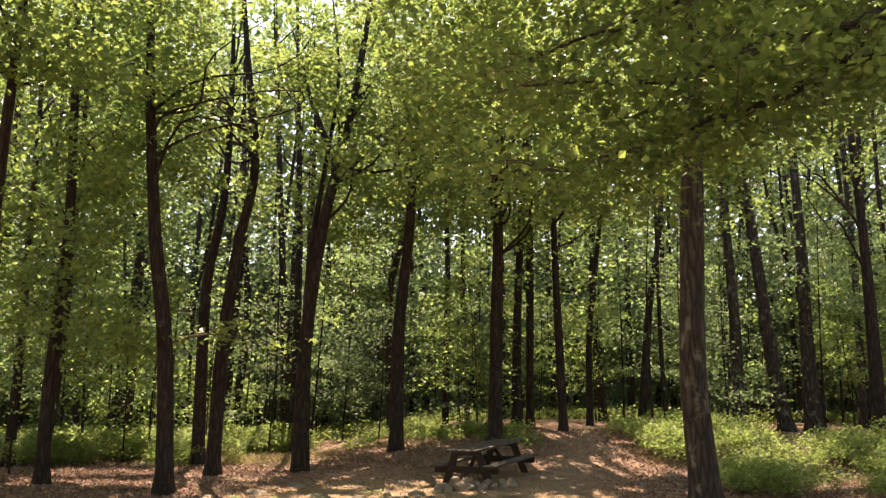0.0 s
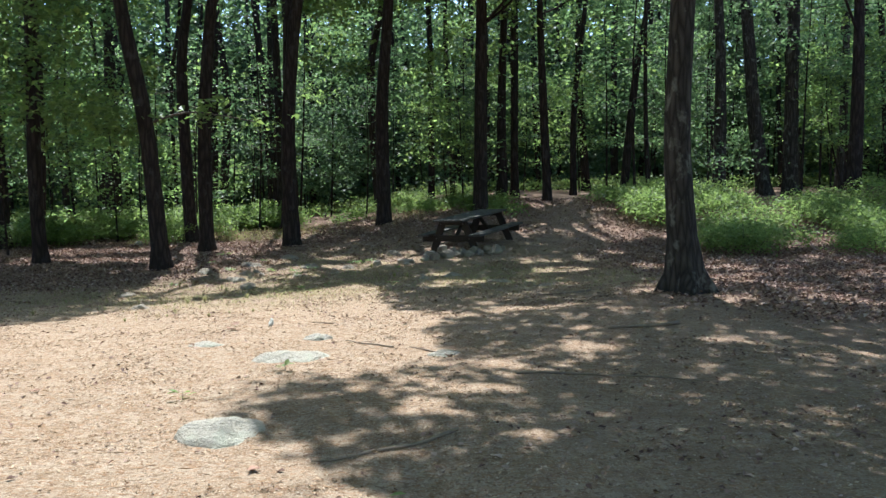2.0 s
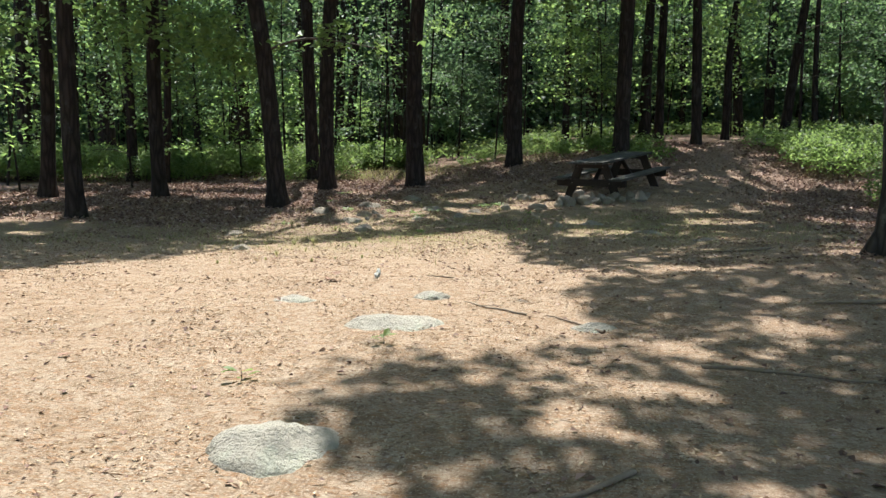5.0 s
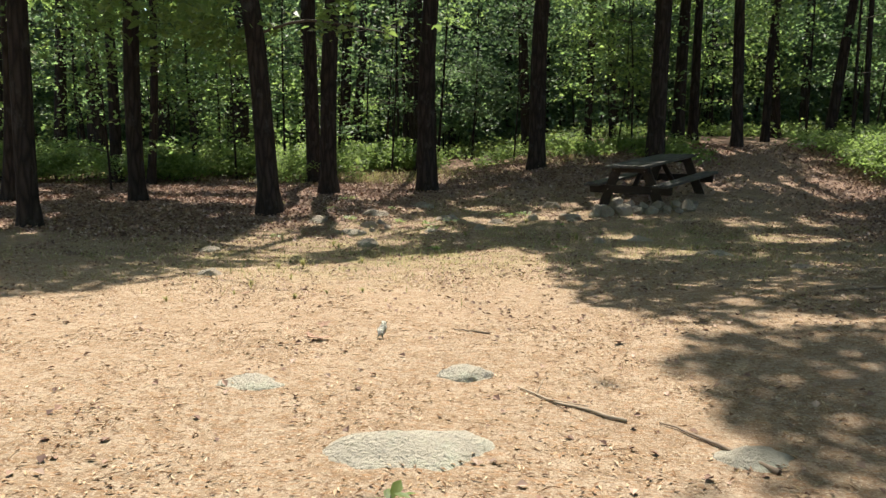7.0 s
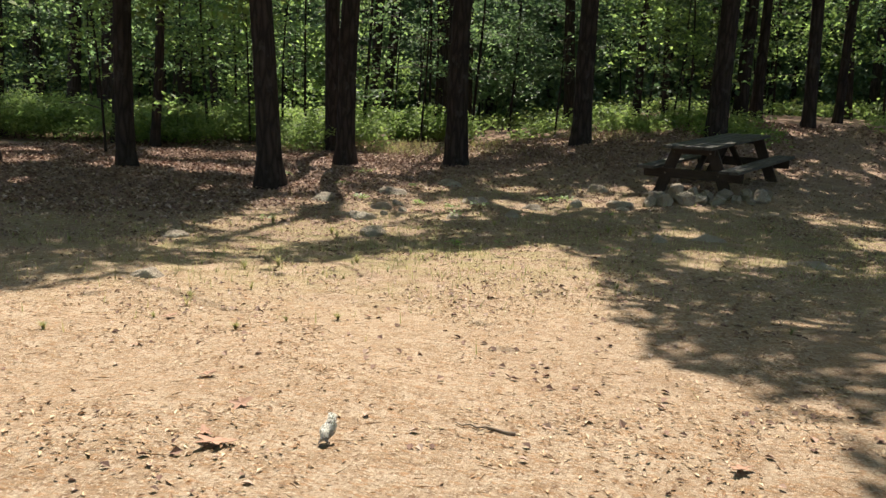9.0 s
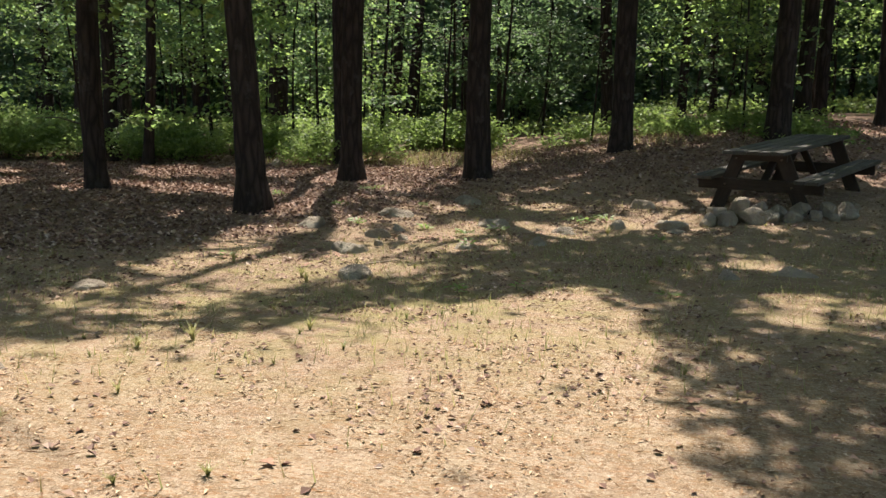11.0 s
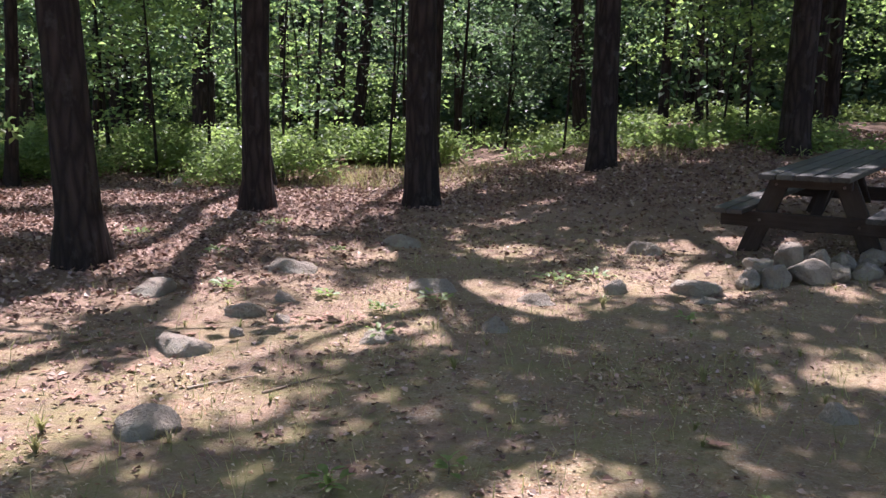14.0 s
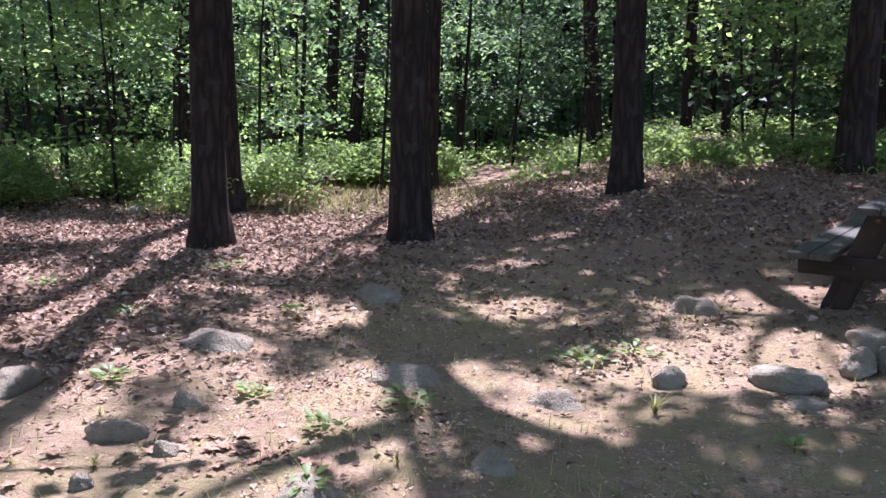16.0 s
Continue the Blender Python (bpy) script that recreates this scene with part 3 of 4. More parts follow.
for n, keys in enumerate(boughs):
    line = spline([np.array(k) - base for k in keys], 20)
    line[2:] += rng.normal(size=(18, 3)) * 0.018
    bough = part("limb", tube_mesh("limb", line, np.linspace(0.05 - 0.007 * n, 0.006, 20), LICHEN_BARK, 8, rough=0.08, seed=n), root)
    for q in line[5:]:
        for _ in range(3):
            e = q + rng.normal(size=3) * np.array([0.3, 0.35, 0.1]) + [0, 0, -0.08]
            part("twig", tube_mesh("twig", [q, (q + e) / 2 + [0, 0, 0.05], e], [0.008, 0.005, 0.002], TWIG_BARK, 4), bough)
            over.append(clump(e, 0.42, 40, 0.4))
for _ in range(45):
    e = np.array([rng.uniform(-1.0, 3.4), rng.uniform(4.6, 7.4), rng.uniform(3.9, 6.4)]) - base
    over.append(clump(e, 0.6, 34, 0.45))
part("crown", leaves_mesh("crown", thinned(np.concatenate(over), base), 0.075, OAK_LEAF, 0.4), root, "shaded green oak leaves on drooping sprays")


# ---- saplings and understorey ----
def sapling(x, y, height, count, size=0.17, material=None, low=0.25, label="thin understorey sapling with layered green leaves"):
    z = ground_z(x, y)
    root = thing("sapling", (x, y, z), label, "sapling", "understorey saplings")
    top = np.array([rng.normal() * 0.3, rng.normal() * 0.3, height])
    line = spline([(0, 0, -0.1), top * 0.5 + [rng.normal() * 0.12, rng.normal() * 0.12, 0], top], 9)
    stem = part("trunk", tube_mesh("trunk", line, np.linspace(0.01 + height * 0.0045, 0.006, 9), DARK_BARK, 6, rough=0.05, seed=1), root)
    L = []
    for k in range(count):
        s = rng.uniform(low, 1.0)
        a, r = rng.uniform(0, 6.28), rng.uniform(0.25, 1.0) * (0.5 + 0.27 * height) * (1.25 - s * 0.85)
        q = line[min(8, int(s * 8))]
        e = q + np.array([np.cos(a) * r, np.sin(a) * r, 0.1 * r])
        if k % 3 == 0:
            part("twig", tube_mesh("twig", [q, (q + e) / 2 + [0, 0, 0.06], e], [0.012, 0.008, 0.004], TWIG_BARK, 4), stem)
        L.append(clump(e, rng.uniform(0.5, 1.2), int(rng.uniform(40, 95)), 0.34))
    part("crown", leaves_mesh("crown", thinned(np.concatenate(L), (x, y, z)), size * rng.uniform(0.8, 1.2), material or (FAR_LEAF, SUNNY_LEAF, SHADY_LEAF)[int(rng.integers(3))], 0.45), root)


for i in range(115):
    y = 24.5 + 15 * rng.random() ** 0.8
    x = rng.uniform(-0.62, 0.6) * (y + 6)
    if abs(x - 3.4 - 0.2 * (y - 25)) < 1.2 and y < 30:
        continue
    sapling(x, y, rng.uniform(2.5, 9.5), int(rng.uniform(12, 26)), 0.125, None, 0.36)
for x, y, h, c in ((-12.5, 18.5, 4, 18), (-13.5, 15, 5, 22), (-11.5, 13.0, 5.0, 22), (-9.6, 24.0, 4.5, 18), (-12.0, 25.0, 6, 26), (-7.4, 24.5, 5, 20), (0.0, 26.5, 4, 18), (-2.6, 26.5, 4.5, 22), (7.6, 24.5, 3, 12), (13.5, 22, 4, 18), (14.5, 25, 6, 24), (-10.4, 19.6, 4, 20), (-14, 20, 6, 26), (-11, 26, 6, 26)):
    # western saplings take the brighter green in place of sunlight
    sapling(x, y, h, c, 0.11, SUNNY_LEAF if x < -9 else None, 0.35)



def shrub(x, y, w, h, count, size=0.11, material=None, label="low leafy green shrub on the forest floor"):
    z = ground_z(x, y)
    root = thing("shrub", (x, y, z), label, "shrub", "forest floor shrubs")
    L = []
    for k in range(count):
        a, r = rng.uniform(0, 6.28), w * 0.5 * math.sqrt(rng.random())
        hh = h * rng.uniform(0.35, 1.0) * (1 - 0.45 * (2 * r / w) ** 2)
        e = np.array([np.cos(a) * r, np.sin(a) * r, hh])
        e[2] += float(land(x + e[0], y + e[1])) - float(land(x, y))
        if k % 6 == 0:
            part("stem", tube_mesh("stem", [(e[0] * 0.4, e[1] * 0.4, -0.05), (e[0] * 0.7, e[1] * 0.7, hh * 0.5), e], [0.009, 0.007, 0.003], TWIG_BARK, 4), root)
        L.append(clump(e, 0.3, 34, 0.5))
    part("foliage", leaves_mesh("foliage", np.concatenate(L), size, material or SHRUB_LEAF, 0.6), root)


for i in range(16):
    shrub(-8.0 + rng.normal() * 1.5, 28.3 + rng.normal() * 0.9, 1.4, rng.uniform(0.5, 1.0), 40, 0.09)
for i in range(46):
    x = rng.uniform(-17, -7.0)
    shrub(x, 22.6 + (x + 7) * 0.22 + rng.uniform(0, 4.0), 1.6, rng.uniform(0.5, 1.1), 44, 0.068)
for i in range(46):
    a = rng.random()
    x = 5.2 + a * 9
    shrub(x, 17.0 + rng.uniform(0, 7.0) + max(0, 6 - x) * 1.5, 1.5, rng.uniform(0.45, 0.9), 40, 0.068)
for i in range(8):
    shrub(rng.uniform(-6, 2.2), 26.2 + rng.uniform(0, 4.0), 1.2, rng.uniform(0.2, 0.5), 14, 0.09)
for i in range(10):
    shrub(rng.uniform(4.6, 8.0), rng.uniform(24, 28), 1.4, rng.uniform(0.3, 0.6), 30, 0.085)

for i in range(22):
    shrub(rng.uniform(-1.4, 2.0), rng.uniform(22.6, 26.5), 1.1, rng.uniform(0.12, 0.3), 9, 0.08, None, "low green seedlings among the leaf litter")
P = []
for k in range(1500):
    y = rng.uniform(27.5, 46)
    x = rng.uniform(-0.7, 0.7) * (y + 4)
    if x > -6 and (y < 31 or rng.random() < 0.5):
        continue
    P.append(clump((x, y, float(land(x, y)) + rng.uniform(0.1, 0.4)), 1.2, 44, 0.2))
tagged(new("fern_undergrowth", leaves_mesh("fern_undergrowth", np.concatenate(P), 0.13, SHRUB_LEAF, 0.6)), "green fern undergrowth across the woodland floor", "undergrowth", kind="stuff")
# far woods that close the view all round; their shade coloured into backdrop
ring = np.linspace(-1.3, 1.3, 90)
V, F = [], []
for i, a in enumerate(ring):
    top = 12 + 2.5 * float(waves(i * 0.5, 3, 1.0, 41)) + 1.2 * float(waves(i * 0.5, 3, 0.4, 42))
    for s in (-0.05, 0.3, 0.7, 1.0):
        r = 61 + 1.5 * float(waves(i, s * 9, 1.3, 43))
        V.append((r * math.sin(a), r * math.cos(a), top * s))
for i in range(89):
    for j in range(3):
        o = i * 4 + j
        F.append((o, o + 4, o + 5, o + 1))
tagged(new("backdrop", mesh_of("backdrop", V, F, THICKET)), "dark green backdrop coloured with the shade of the far woods", "woodland", kind="structure")
P = []
for k in range(4400):
    a = rng.uniform(-1.1, 1.1)
    r = rng.uniform(40, 58)
    P.append(clump((r * math.sin(a), r * math.cos(a), min(28.0, (r - 34) / 0.84) * rng.random() ** 1.1 + 0.3), rng.uniform(1.4, 2.6), 52, 0.6))
# far leaves take the darker green, so their shade is partly in the colour
tagged(new("far_woods", leaves_mesh("far_woods", np.concatenate(P), 0.3, SHADY_LEAF, 0.3)), "dense green summer woodland in the distance", "woodland", kind="stuff")
P = []
for k in range(2300):
    a, r = rng.uniform(-0.75, 0.75), rng.uniform(62, 78)
    P.append(clump((r * math.sin(a), r * math.cos(a), rng.uniform(10, 38)), 3.2, 30, 0.6))
tagged(new("far_canopy", leaves_mesh("far_canopy", np.concatenate(P), 0.72, FAR_LEAF, 0.3)), "tall green treetops rising behind the woods", "woodland", kind="stuff")
# leaf ring outside the view, added for its effect on the light
P = []
for k in range(700):
    a = rng.uniform(1.1, 5.18)
    r = rng.uniform(24, 40)
    P.append(clump((r * math.sin(a), 8 + r * math.cos(a), rng.uniform(0.5, 14)), 3.0, 30, 0.6))
tagged(new("surrounding_woods", leaves_mesh("surrounding_woods", np.concatenate(P), 0.6, FAR_LEAF, 0.5)), "unseen green woodland added around the clearing to shape the light", "woodland", kind="stuff")


# ---- picnic table ----
def board(name, length, width, thick, material, parent, m, label=""):
    """A plank along x with eased edges and slightly uneven ends."""
    bm = bmesh.new()
    bmesh.ops.create_cube(bm, size=1.0)
    for v in bm.verts:
        v.co = Vector((v.co.x * length, v.co.y * width, v.co.z * thick))
        v.co.x += rng.normal() * 0.004
    bmesh.ops.bevel(bm, geom=bm.edges[:], offset=0.006, segments=2, affect="EDGES")
    me = bpy.data.meshes.new(name)
    bm.to_mesh(me)
    bm.free()
    me.materials.append(material)
    ob = part(name, me, parent, label)
    ob.matrix_basis = m
    return ob


def picnic_table(place, turn, slope):
    root = tagged(new("picnic_table"), "weathered dark wooden picnic table with attached benches", "picnic table")
    root.matrix_basis = pose(*place, 0, -slope, turn)
    L, W = 2.44, 0.72
    w = W / 5
    for i in range(5):
        board("tabletop_plank", L, w - 0.008, 0.042, TABLE_WOOD, root, pose(rng.normal() * 0.006, (i - 2) * w, 0.745, rng.normal() * 0.3, 0, rng.normal() * 0.1))
    for s in (-1, 1):
        for j in (0, 1):
            board("bench_plank", L, 0.135, 0.042, TABLE_WOOD, root, pose(0, s * (0.555 + j * 0.14), 0.43, rng.normal() * 0.4, 0, 0))
    for e in (-1, 1):
        x = e * (L / 2 - 0.28)
        board("bench_support", 1.5, 0.045, 0.14, FRAME_WOOD, root, pose(x + e * 0.05, 0, 0.339, 0, 0, 90))
        board("top_support", 0.66, 0.045, 0.09, FRAME_WOOD, root, pose(x + e * 0.05, 0, 0.679, 0, 0, 90))
        for s in (-1, 1):
            leg = board("leg", 0.82, 0.165, 0.045, FRAME_WOOD, root, pose(x, s * 0.4, 0.345, 0, 0, 0) @ pose(0, 0, 0, s * 22, 0, 0) @ pose(0, 0, 0, 0, 90, 0))
            for h in (0.339, 0.66):
                b = tube_mesh("bolt", [(0, 0, 0), (0.012, 0, 0), (0.016, 0, 0)], [0.012, 0.012, 0.006], BOLT_STEEL, 8)
                bo = part("bolt", b, root)
                bo.location = (x + e * 0.075 if e > 0 else x - 0.09, s * (0.4 + (0.345 - h) * math.tan(radians(22))), h)
        board("brace", 0.78, 0.09, 0.04, FRAME_WOOD, root, pose(x - e * 0.3, 0, 0.5, 0, e * 38, 0))
    return root


picnic_table((0.64, 19.2, float(land(0.64, 19.2)) - 0.07), 63, 5.2)


# ---- stones ----
def stone(x, y, size, sink=0.3, name="stone", label="rounded grey granite stone half sunk in the soil", material=None, group="", turn=None, seed=0, lift=0.0, detail=4):
    """A lumpy, slightly faceted boulder."""
    r = np.random.default_rng(int(abs(x * 97 + y * 53)) + seed)
    bm = bmesh.new()
    bmesh.ops.create_icosphere(bm, subdivisions=detail, radius=1.0)
    cuts = [(Vector(r.normal(size=3)).normalized(), r.uniform(*((0.8, 0.97) if material is SLAB else (0.52, 0.84)))) for _ in range(9)]
    off = Vector(r.uniform(-50, 50, 3))
    for v in bm.verts:
        d = v.co.normalized()
        k = 1.0
        for n, c in cuts:
            t = d.dot(n)
            if t > 0.05:
                k = min(k, c / t + 0.012)
        k *= 1 + 0.15 * noise.noise(d * 1.5 + off) + 0.09 * noise.noise(d * 3.7 + off) + 0.04 * noise.noise(d * 9 + off)
        v.co = Vector((d.x * size[0], d.y * size[1], d.z * size[2])) * k * 0.54
    for f in bm.faces:
        f.smooth = True
    me = bpy.data.meshes.new("stone")
    bm.to_mesh(me)
    bm.free()
    me.materials.append(material or GRANITE)
    ob = new(name, me)
    z = ground_z(x, y) + size[2] * (0.5 - sink) + lift
    ob.matrix_basis = pose(x, y, z, 0, 0, r.uniform(0, 180) if turn is None else turn)
    return tagged(ob, label, "stone", group)


FIRE = "rough grey stone in the fire ring beside the picnic table"
for k, (x, y, w, h, lift) in enumerate(((-0.78, 0.0, 0.46, 0.2, -0.02), (-0.42, 0.05, 0.26, 0.2, 0), (-0.3, 0.18, 0.36, 0.22, 0.05), (-0.2, -0.02, 0.3, 0.24, 0), (-0.06, 0.3, 0.28, 0.3, 0.07),
                                (0.03, 0.0, 0.38, 0.25, 0), (0.17, 0.2, 0.2, 0.2, 0.07), (0.26, -0.05, 0.3, 0.2, 0), (0.36, 0.2, 0.28, 0.24, 0.03), (0.5, 0.0, 0.26, 0.2, 0), (0.62, 0.25, 0.28, 0.2, 0.02),
                                (0.76, -0.02, 0.24, 0.16, 0), (0.92, 0.12, 0.3, 0.22, 0), (1.12, 0.0, 0.34, 0.26, 0), (1.2, 0.25, 0.28, 0.2, 0), (0.98, -0.12, 0.16, 0.12, 0))):
    stone(x, 17.45 + 0.5 * x + y, (w * 0.9, w * 0.72, h * 0.92), 0.25, "fire_ring_stone", FIRE, group="fire ring stones", lift=lift, seed=k)

EMBED = "weathered grey rock embedded in the clearing soil"
for x, y, w, d, h, s, m in ((-1.08, 6.62, 0.68, 0.44, 0.3, 0.86, SLAB), (-1.04, 7.68, 0.28, 0.24, 0.14, 0.72, SLAB), (-1.92, 7.25, 0.34, 0.26, 0.14, 0.82, SLAB),
                            (-1.03, 4.62, 0.5, 0.46, 0.3, 0.79, SLAB), (0.1, 6.9, 0.4, 0.32, 0.18, 0.88, SLAB),
                            (-3.83, 10.75, 0.24, 0.2, 0.13, 0.3, GRANITE), (-3.22, 13.83, 0.28, 0.24, 0.17, 0.3, GRANITE), (-3.78, 15.0, 0.46, 0.3, 0.19, 0.35, GRANITE),
                            (-4.65, 16.12, 0.36, 0.32, 0.2, 0.3, GRANITE), (-3.72, 15.72, 0.28, 0.17, 0.13, 0.3, GRANITE), (-2.72, 16.72, 0.4, 0.34, 0.26, 0.5, GRANITE),
                            (-2.06, 15.8, 0.2, 0.2, 0.17, 0.35, GRANITE), (-4.0, 17.05, 0.5, 0.36, 0.2, 0.5, GRANITE), (-3.5, 18.6, 0.42, 0.32, 0.2, 0.45, GRANITE),
                            (-1.38, 16.98, 0.19, 0.16, 0.15, 0.3, GRANITE), (0.1, 14.95, 0.62, 0.5, 0.3, 0.6, GRANITE), (-0.35, 14.7, 0.2, 0.17, 0.13, 0.4, GRANITE), (-1.16, 18.5, 0.34, 0.3, 0.3, 0.5, GRANITE),
                            (-4.74, 12.6, 0.26, 0.18, 0.12, 0.4, GRANITE), (-2.75, 15.4, 0.4, 0.3, 0.14, 0.6, GRANITE), (-3.42, 15.6, 0.12, 0.1, 0.09, 0.3, GRANITE), (-3.65, 16.15, 0.17, 0.13, 0.12, 0.35, GRANITE),
                            (-1.9, 16.6, 0.3, 0.22, 0.16, 0.5, GRANITE), (-0.75, 16.75, 0.3, 0.2, 0.12, 0.55, GRANITE), (-3.55, 15.25, 0.09, 0.08, 0.08, 0.3, GRANITE), (-8.6, 23.0, 0.4, 0.3, 0.3, 0.4, GRANITE),
                            (0.9, 13.6, 0.5, 0.4, 0.16, 0.6, GRANITE), (1.5, 12.1, 0.36, 0.3, 0.12, 0.6, GRANITE), (5.0, 26.2, 1.0, 0.5, 0.35, 0.4, GRANITE)):
    stone(x, y, (w, d, h * (1 if m is SLAB else 1.3)), s if m is SLAB else s + 0.2, "rock", EMBED, m, "embedded rocks", turn=rng.uniform(-20, 20))


# ---- sticks ----
def stick(a, b, r, material, bow=0.05, twigs=0, label="bare fallen stick lying on the sand"):
    a, b = np.array(a, float), np.array(b, float)
    n = 9
    side = np.array([-(b - a)[1], (b - a)[0]]) / np.linalg.norm(b - a)
    pts = []
    for i in range(n):
        s = i / (n - 1)
        q = a + (b - a) * s + side * (bow * math.sin(s * 3.1) + rng.normal() * 0.008)
        pts.append((q[0], q[1], ground_z(*q) + r * 0.9))
    pts = np.array(pts)
    base = pts[0].copy()
    root = thing("stick", base, label, "stick", "fallen sticks")
    main = part("branch", tube_mesh("branch", pts - base, np.linspace(r, r * 0.4, n), material, 7, rough=0.12, seed=n), root)
    for k in range(twigs):
        i = 5 + k % 3
        e = pts[i] - base + np.array([*rng.normal(size=2) * 0.1, 0.05])
        part("twig", tube_mesh("twig", np.linspace(pts[i] - base, e, 4), np.linspace(r * 0.5, r * 0.15, 4), material, 5, rough=0.1), main)


stick((-0.33, 7.13), (-0.78, 7.5), 0.008, PALE_WOOD, 0.04, 2, "pale bowed stick with a forked end on the sand")
stick((0.16, 6.75), (-0.18, 7.18), 0.01, DEAD_WOOD, 0.01, 0, "straight thin brown stick on the sand")
stick((-1.03, 8.57), (-1.24, 8.56), 0.007, DEAD_WOOD, 0.005)
stick((0.2, 4.55), (-0.48, 4.13), 0.011, DEAD_WOOD, 0.04, 1, "long brown stick lying in dappled shade")
stick((2.25, 7.9), (1.55, 7.65), 0.02, DEAD_WOOD, 0.06, 0, "exposed tree root crossing the worn soil")
stick((-3.35, 14.35), (-3.1, 14.6), 0.008, PALE_WOOD, 0.01)
stick((-2.95, 14.35), (-2.7, 14.75), 0.007, DEAD_WOOD, 0.01)
stick((-4.6, 18.6), (-3.5, 18.75), 0.012, DEAD_WOOD, 0.06, 1, "thin dark stick lying among dry leaves")
stick((1.9, 10.6), (1.2, 10.3), 0.012, DEAD_WOOD, 0.05, 1)
stick((0.6, 6.0), (1.8, 5.7), 0.01, DEAD_WOOD, 0.06, 1)
stick((3.4, 8.9), (4.6, 9.3), 0.012, DEAD_WOOD, 0.1, 2)

# a curl of white birch bark and a dry oak leaf on the open sand
WHITE_BARK = stone_material("white_birch_bark", (0.62, 0.58, 0.5), (0.72, 0.68, 0.6), (0.08, 0.06, 0.05))
bx, by = -1.6, 8.25
curl = []
rows, cols = 14, 8
for i in range(rows):
    s = i / (rows - 1)
    for j in range(cols):
        a = -1.9 + 3.8 * j / (cols - 1)
        r = 0.026 * (0.75 + 0.25 * math.sin(s * 3.1)) * (0.8 + 0.2 * math.sin(a * 2 + s * 9))
        curl.append((r * math.sin(a) + 0.02 * s, 0.1 * (s - 0.5), r * math.cos(a)))
faces = [(i * cols + j, i * cols + j + 1, (i + 1) * cols + j + 1, (i + 1) * cols + j) for i in range(rows - 1) for j in range(cols - 1)]
ob = new("bark_curl", mesh_of("bark_curl", curl, faces, WHITE_BARK))
mod = ob.modifiers.new("thickness", "SOLIDIFY")
mod.thickness = 0.004
ob.matrix_basis = pose(bx, by, ground_z(bx, by) + 0.045, 40, 0, 12)
tagged(ob, "curled piece of white birch bark on the sand", "bark")


def lobed_leaf(x, y, size, turn, label):
    """One dry oak leaf with lobes and curled edges."""
    bm = bmesh.new()
    n = 28
    mid = bm.verts.new((0, 0, 0.008))
    ring = []
    for i in range(n):
        a = 2 * math.pi * i / n
        r = size * 0.5 * (0.72 + 0.28 * math.cos(5 * a)) * (1.15 if abs(math.cos(a)) > 0.7 else 0.8)
        ring.append(bm.verts.new((r * math.cos(a), r * math.sin(a), 0.012 + 0.18 * r * (0.4 + 0.6 * math.sin(3 * a + 1)) * 0.5)))
    for i in range(n):
        bm.faces.new((mid, ring[i], ring[(i + 1) % n]))
    me = bpy.data.meshes.new("dry_leaf")
    bm.to_mesh(me)
    bm.free()
    me.materials.append(DRY_LEAF)
    ob = new("dry_leaf", me)
    m = ob.modifiers.new("thickness", "SOLIDIFY")
    m.thickness = 0.0015
    ob.matrix_basis = pose(x, y, ground_z(x, y) + 0.004, rng.normal() * 8, rng.normal() * 8, turn)
    return tagged(ob, label, "leaf", "dry oak leaves")


DRY_LEAF = plain_material("dry_oak_leaf", (0.22, 0.11, 0.07), (0.36, 0.22, 0.15), 25, 0.7)
lobed_leaf(-1.91, 8.11, 0.12, 20, "single curled brown oak leaf on open sand")
for i in range(90):
    x, y = rng.uniform(-5, 3), rng.uniform(3, 17)
    if i % 3 == 0:
        x, y = -3.2 + rng.normal() * 0.16, 15.72 + rng.normal() * 0.1
    elif i % 3 == 1:
        x, y = -4.1 + rng.normal() * 0.25, 14.9 + rng.normal() * 0.3
    lobed_leaf(x, y, rng.uniform(0.05, 0.1), rng.uniform(0, 360), "small dry brown oak leaf on the ground")


# ---- weeds and grass tufts ----
def blades(V, F, x, y, z, h, count):
    """Adds the bent blades of one tuft, which spring from one root."""
    o = len(V)
    V += [np.array([x - 0.004, y, z]), np.array([x + 0.004, y, z])]
    for k in range(count):
        a, lean = rng.uniform(0, 6.28), rng.uniform(0.15, 0.9)
        d = np.array([math.cos(a), math.sin(a), 0]) * lean
        w = np.array([-math.sin(a), math.cos(a), 0]) * 0.0035
        hh = h * rng.uniform(0.5, 1)
        i = len(V)
        for s, ww in ((0.5, 1.0), (1, 0.15)):
            c = np.array([x, y, z]) + d * hh * s * s + np.array([0, 0, hh * (s - 0.25 * s * s * lean)])
            V += [c - w * ww, c + w * ww]
        F += [(o, o + 1, i + 1, i), (i, i + 1, i + 3, i + 2)]


def tuft(x, y, h, count, label="small tuft of green grass on the worn ground"):
    V, F = [], []
    blades(V, F, 0, 0, 0, h, count)
    ob = new("grass_tuft", mesh_of("grass_tuft", np.array(V), np.array(F), GRASS_LEAF))
    ob.location = (x, y, ground_z(x, y) - 0.005)
    return tagged(ob, label, "grass", "grass tufts")


for x, y, h in ((-0.89, 15.13, 0.14), (-0.65, 15.0, 0.13), (-2.15, 14.93, 0.1), (-1.45, 16.52, 0.14), (-4.45, 14.07, 0.14), (-3.63, 13.69, 0.13), (-3.5, 13.5, 0.11), (-2.78, 12.01, 0.11), (-3.25, 11.56, 0.13), (-3.4, 11.3, 0.1), (-2.6, 9.6, 0.06), (-3.2, 10.2, 0.07), (-2.2, 10.0, 0.06), (-3.4, 9.2, 0.06)):
    tuft(x, y, h, 34)
V, F = [], []
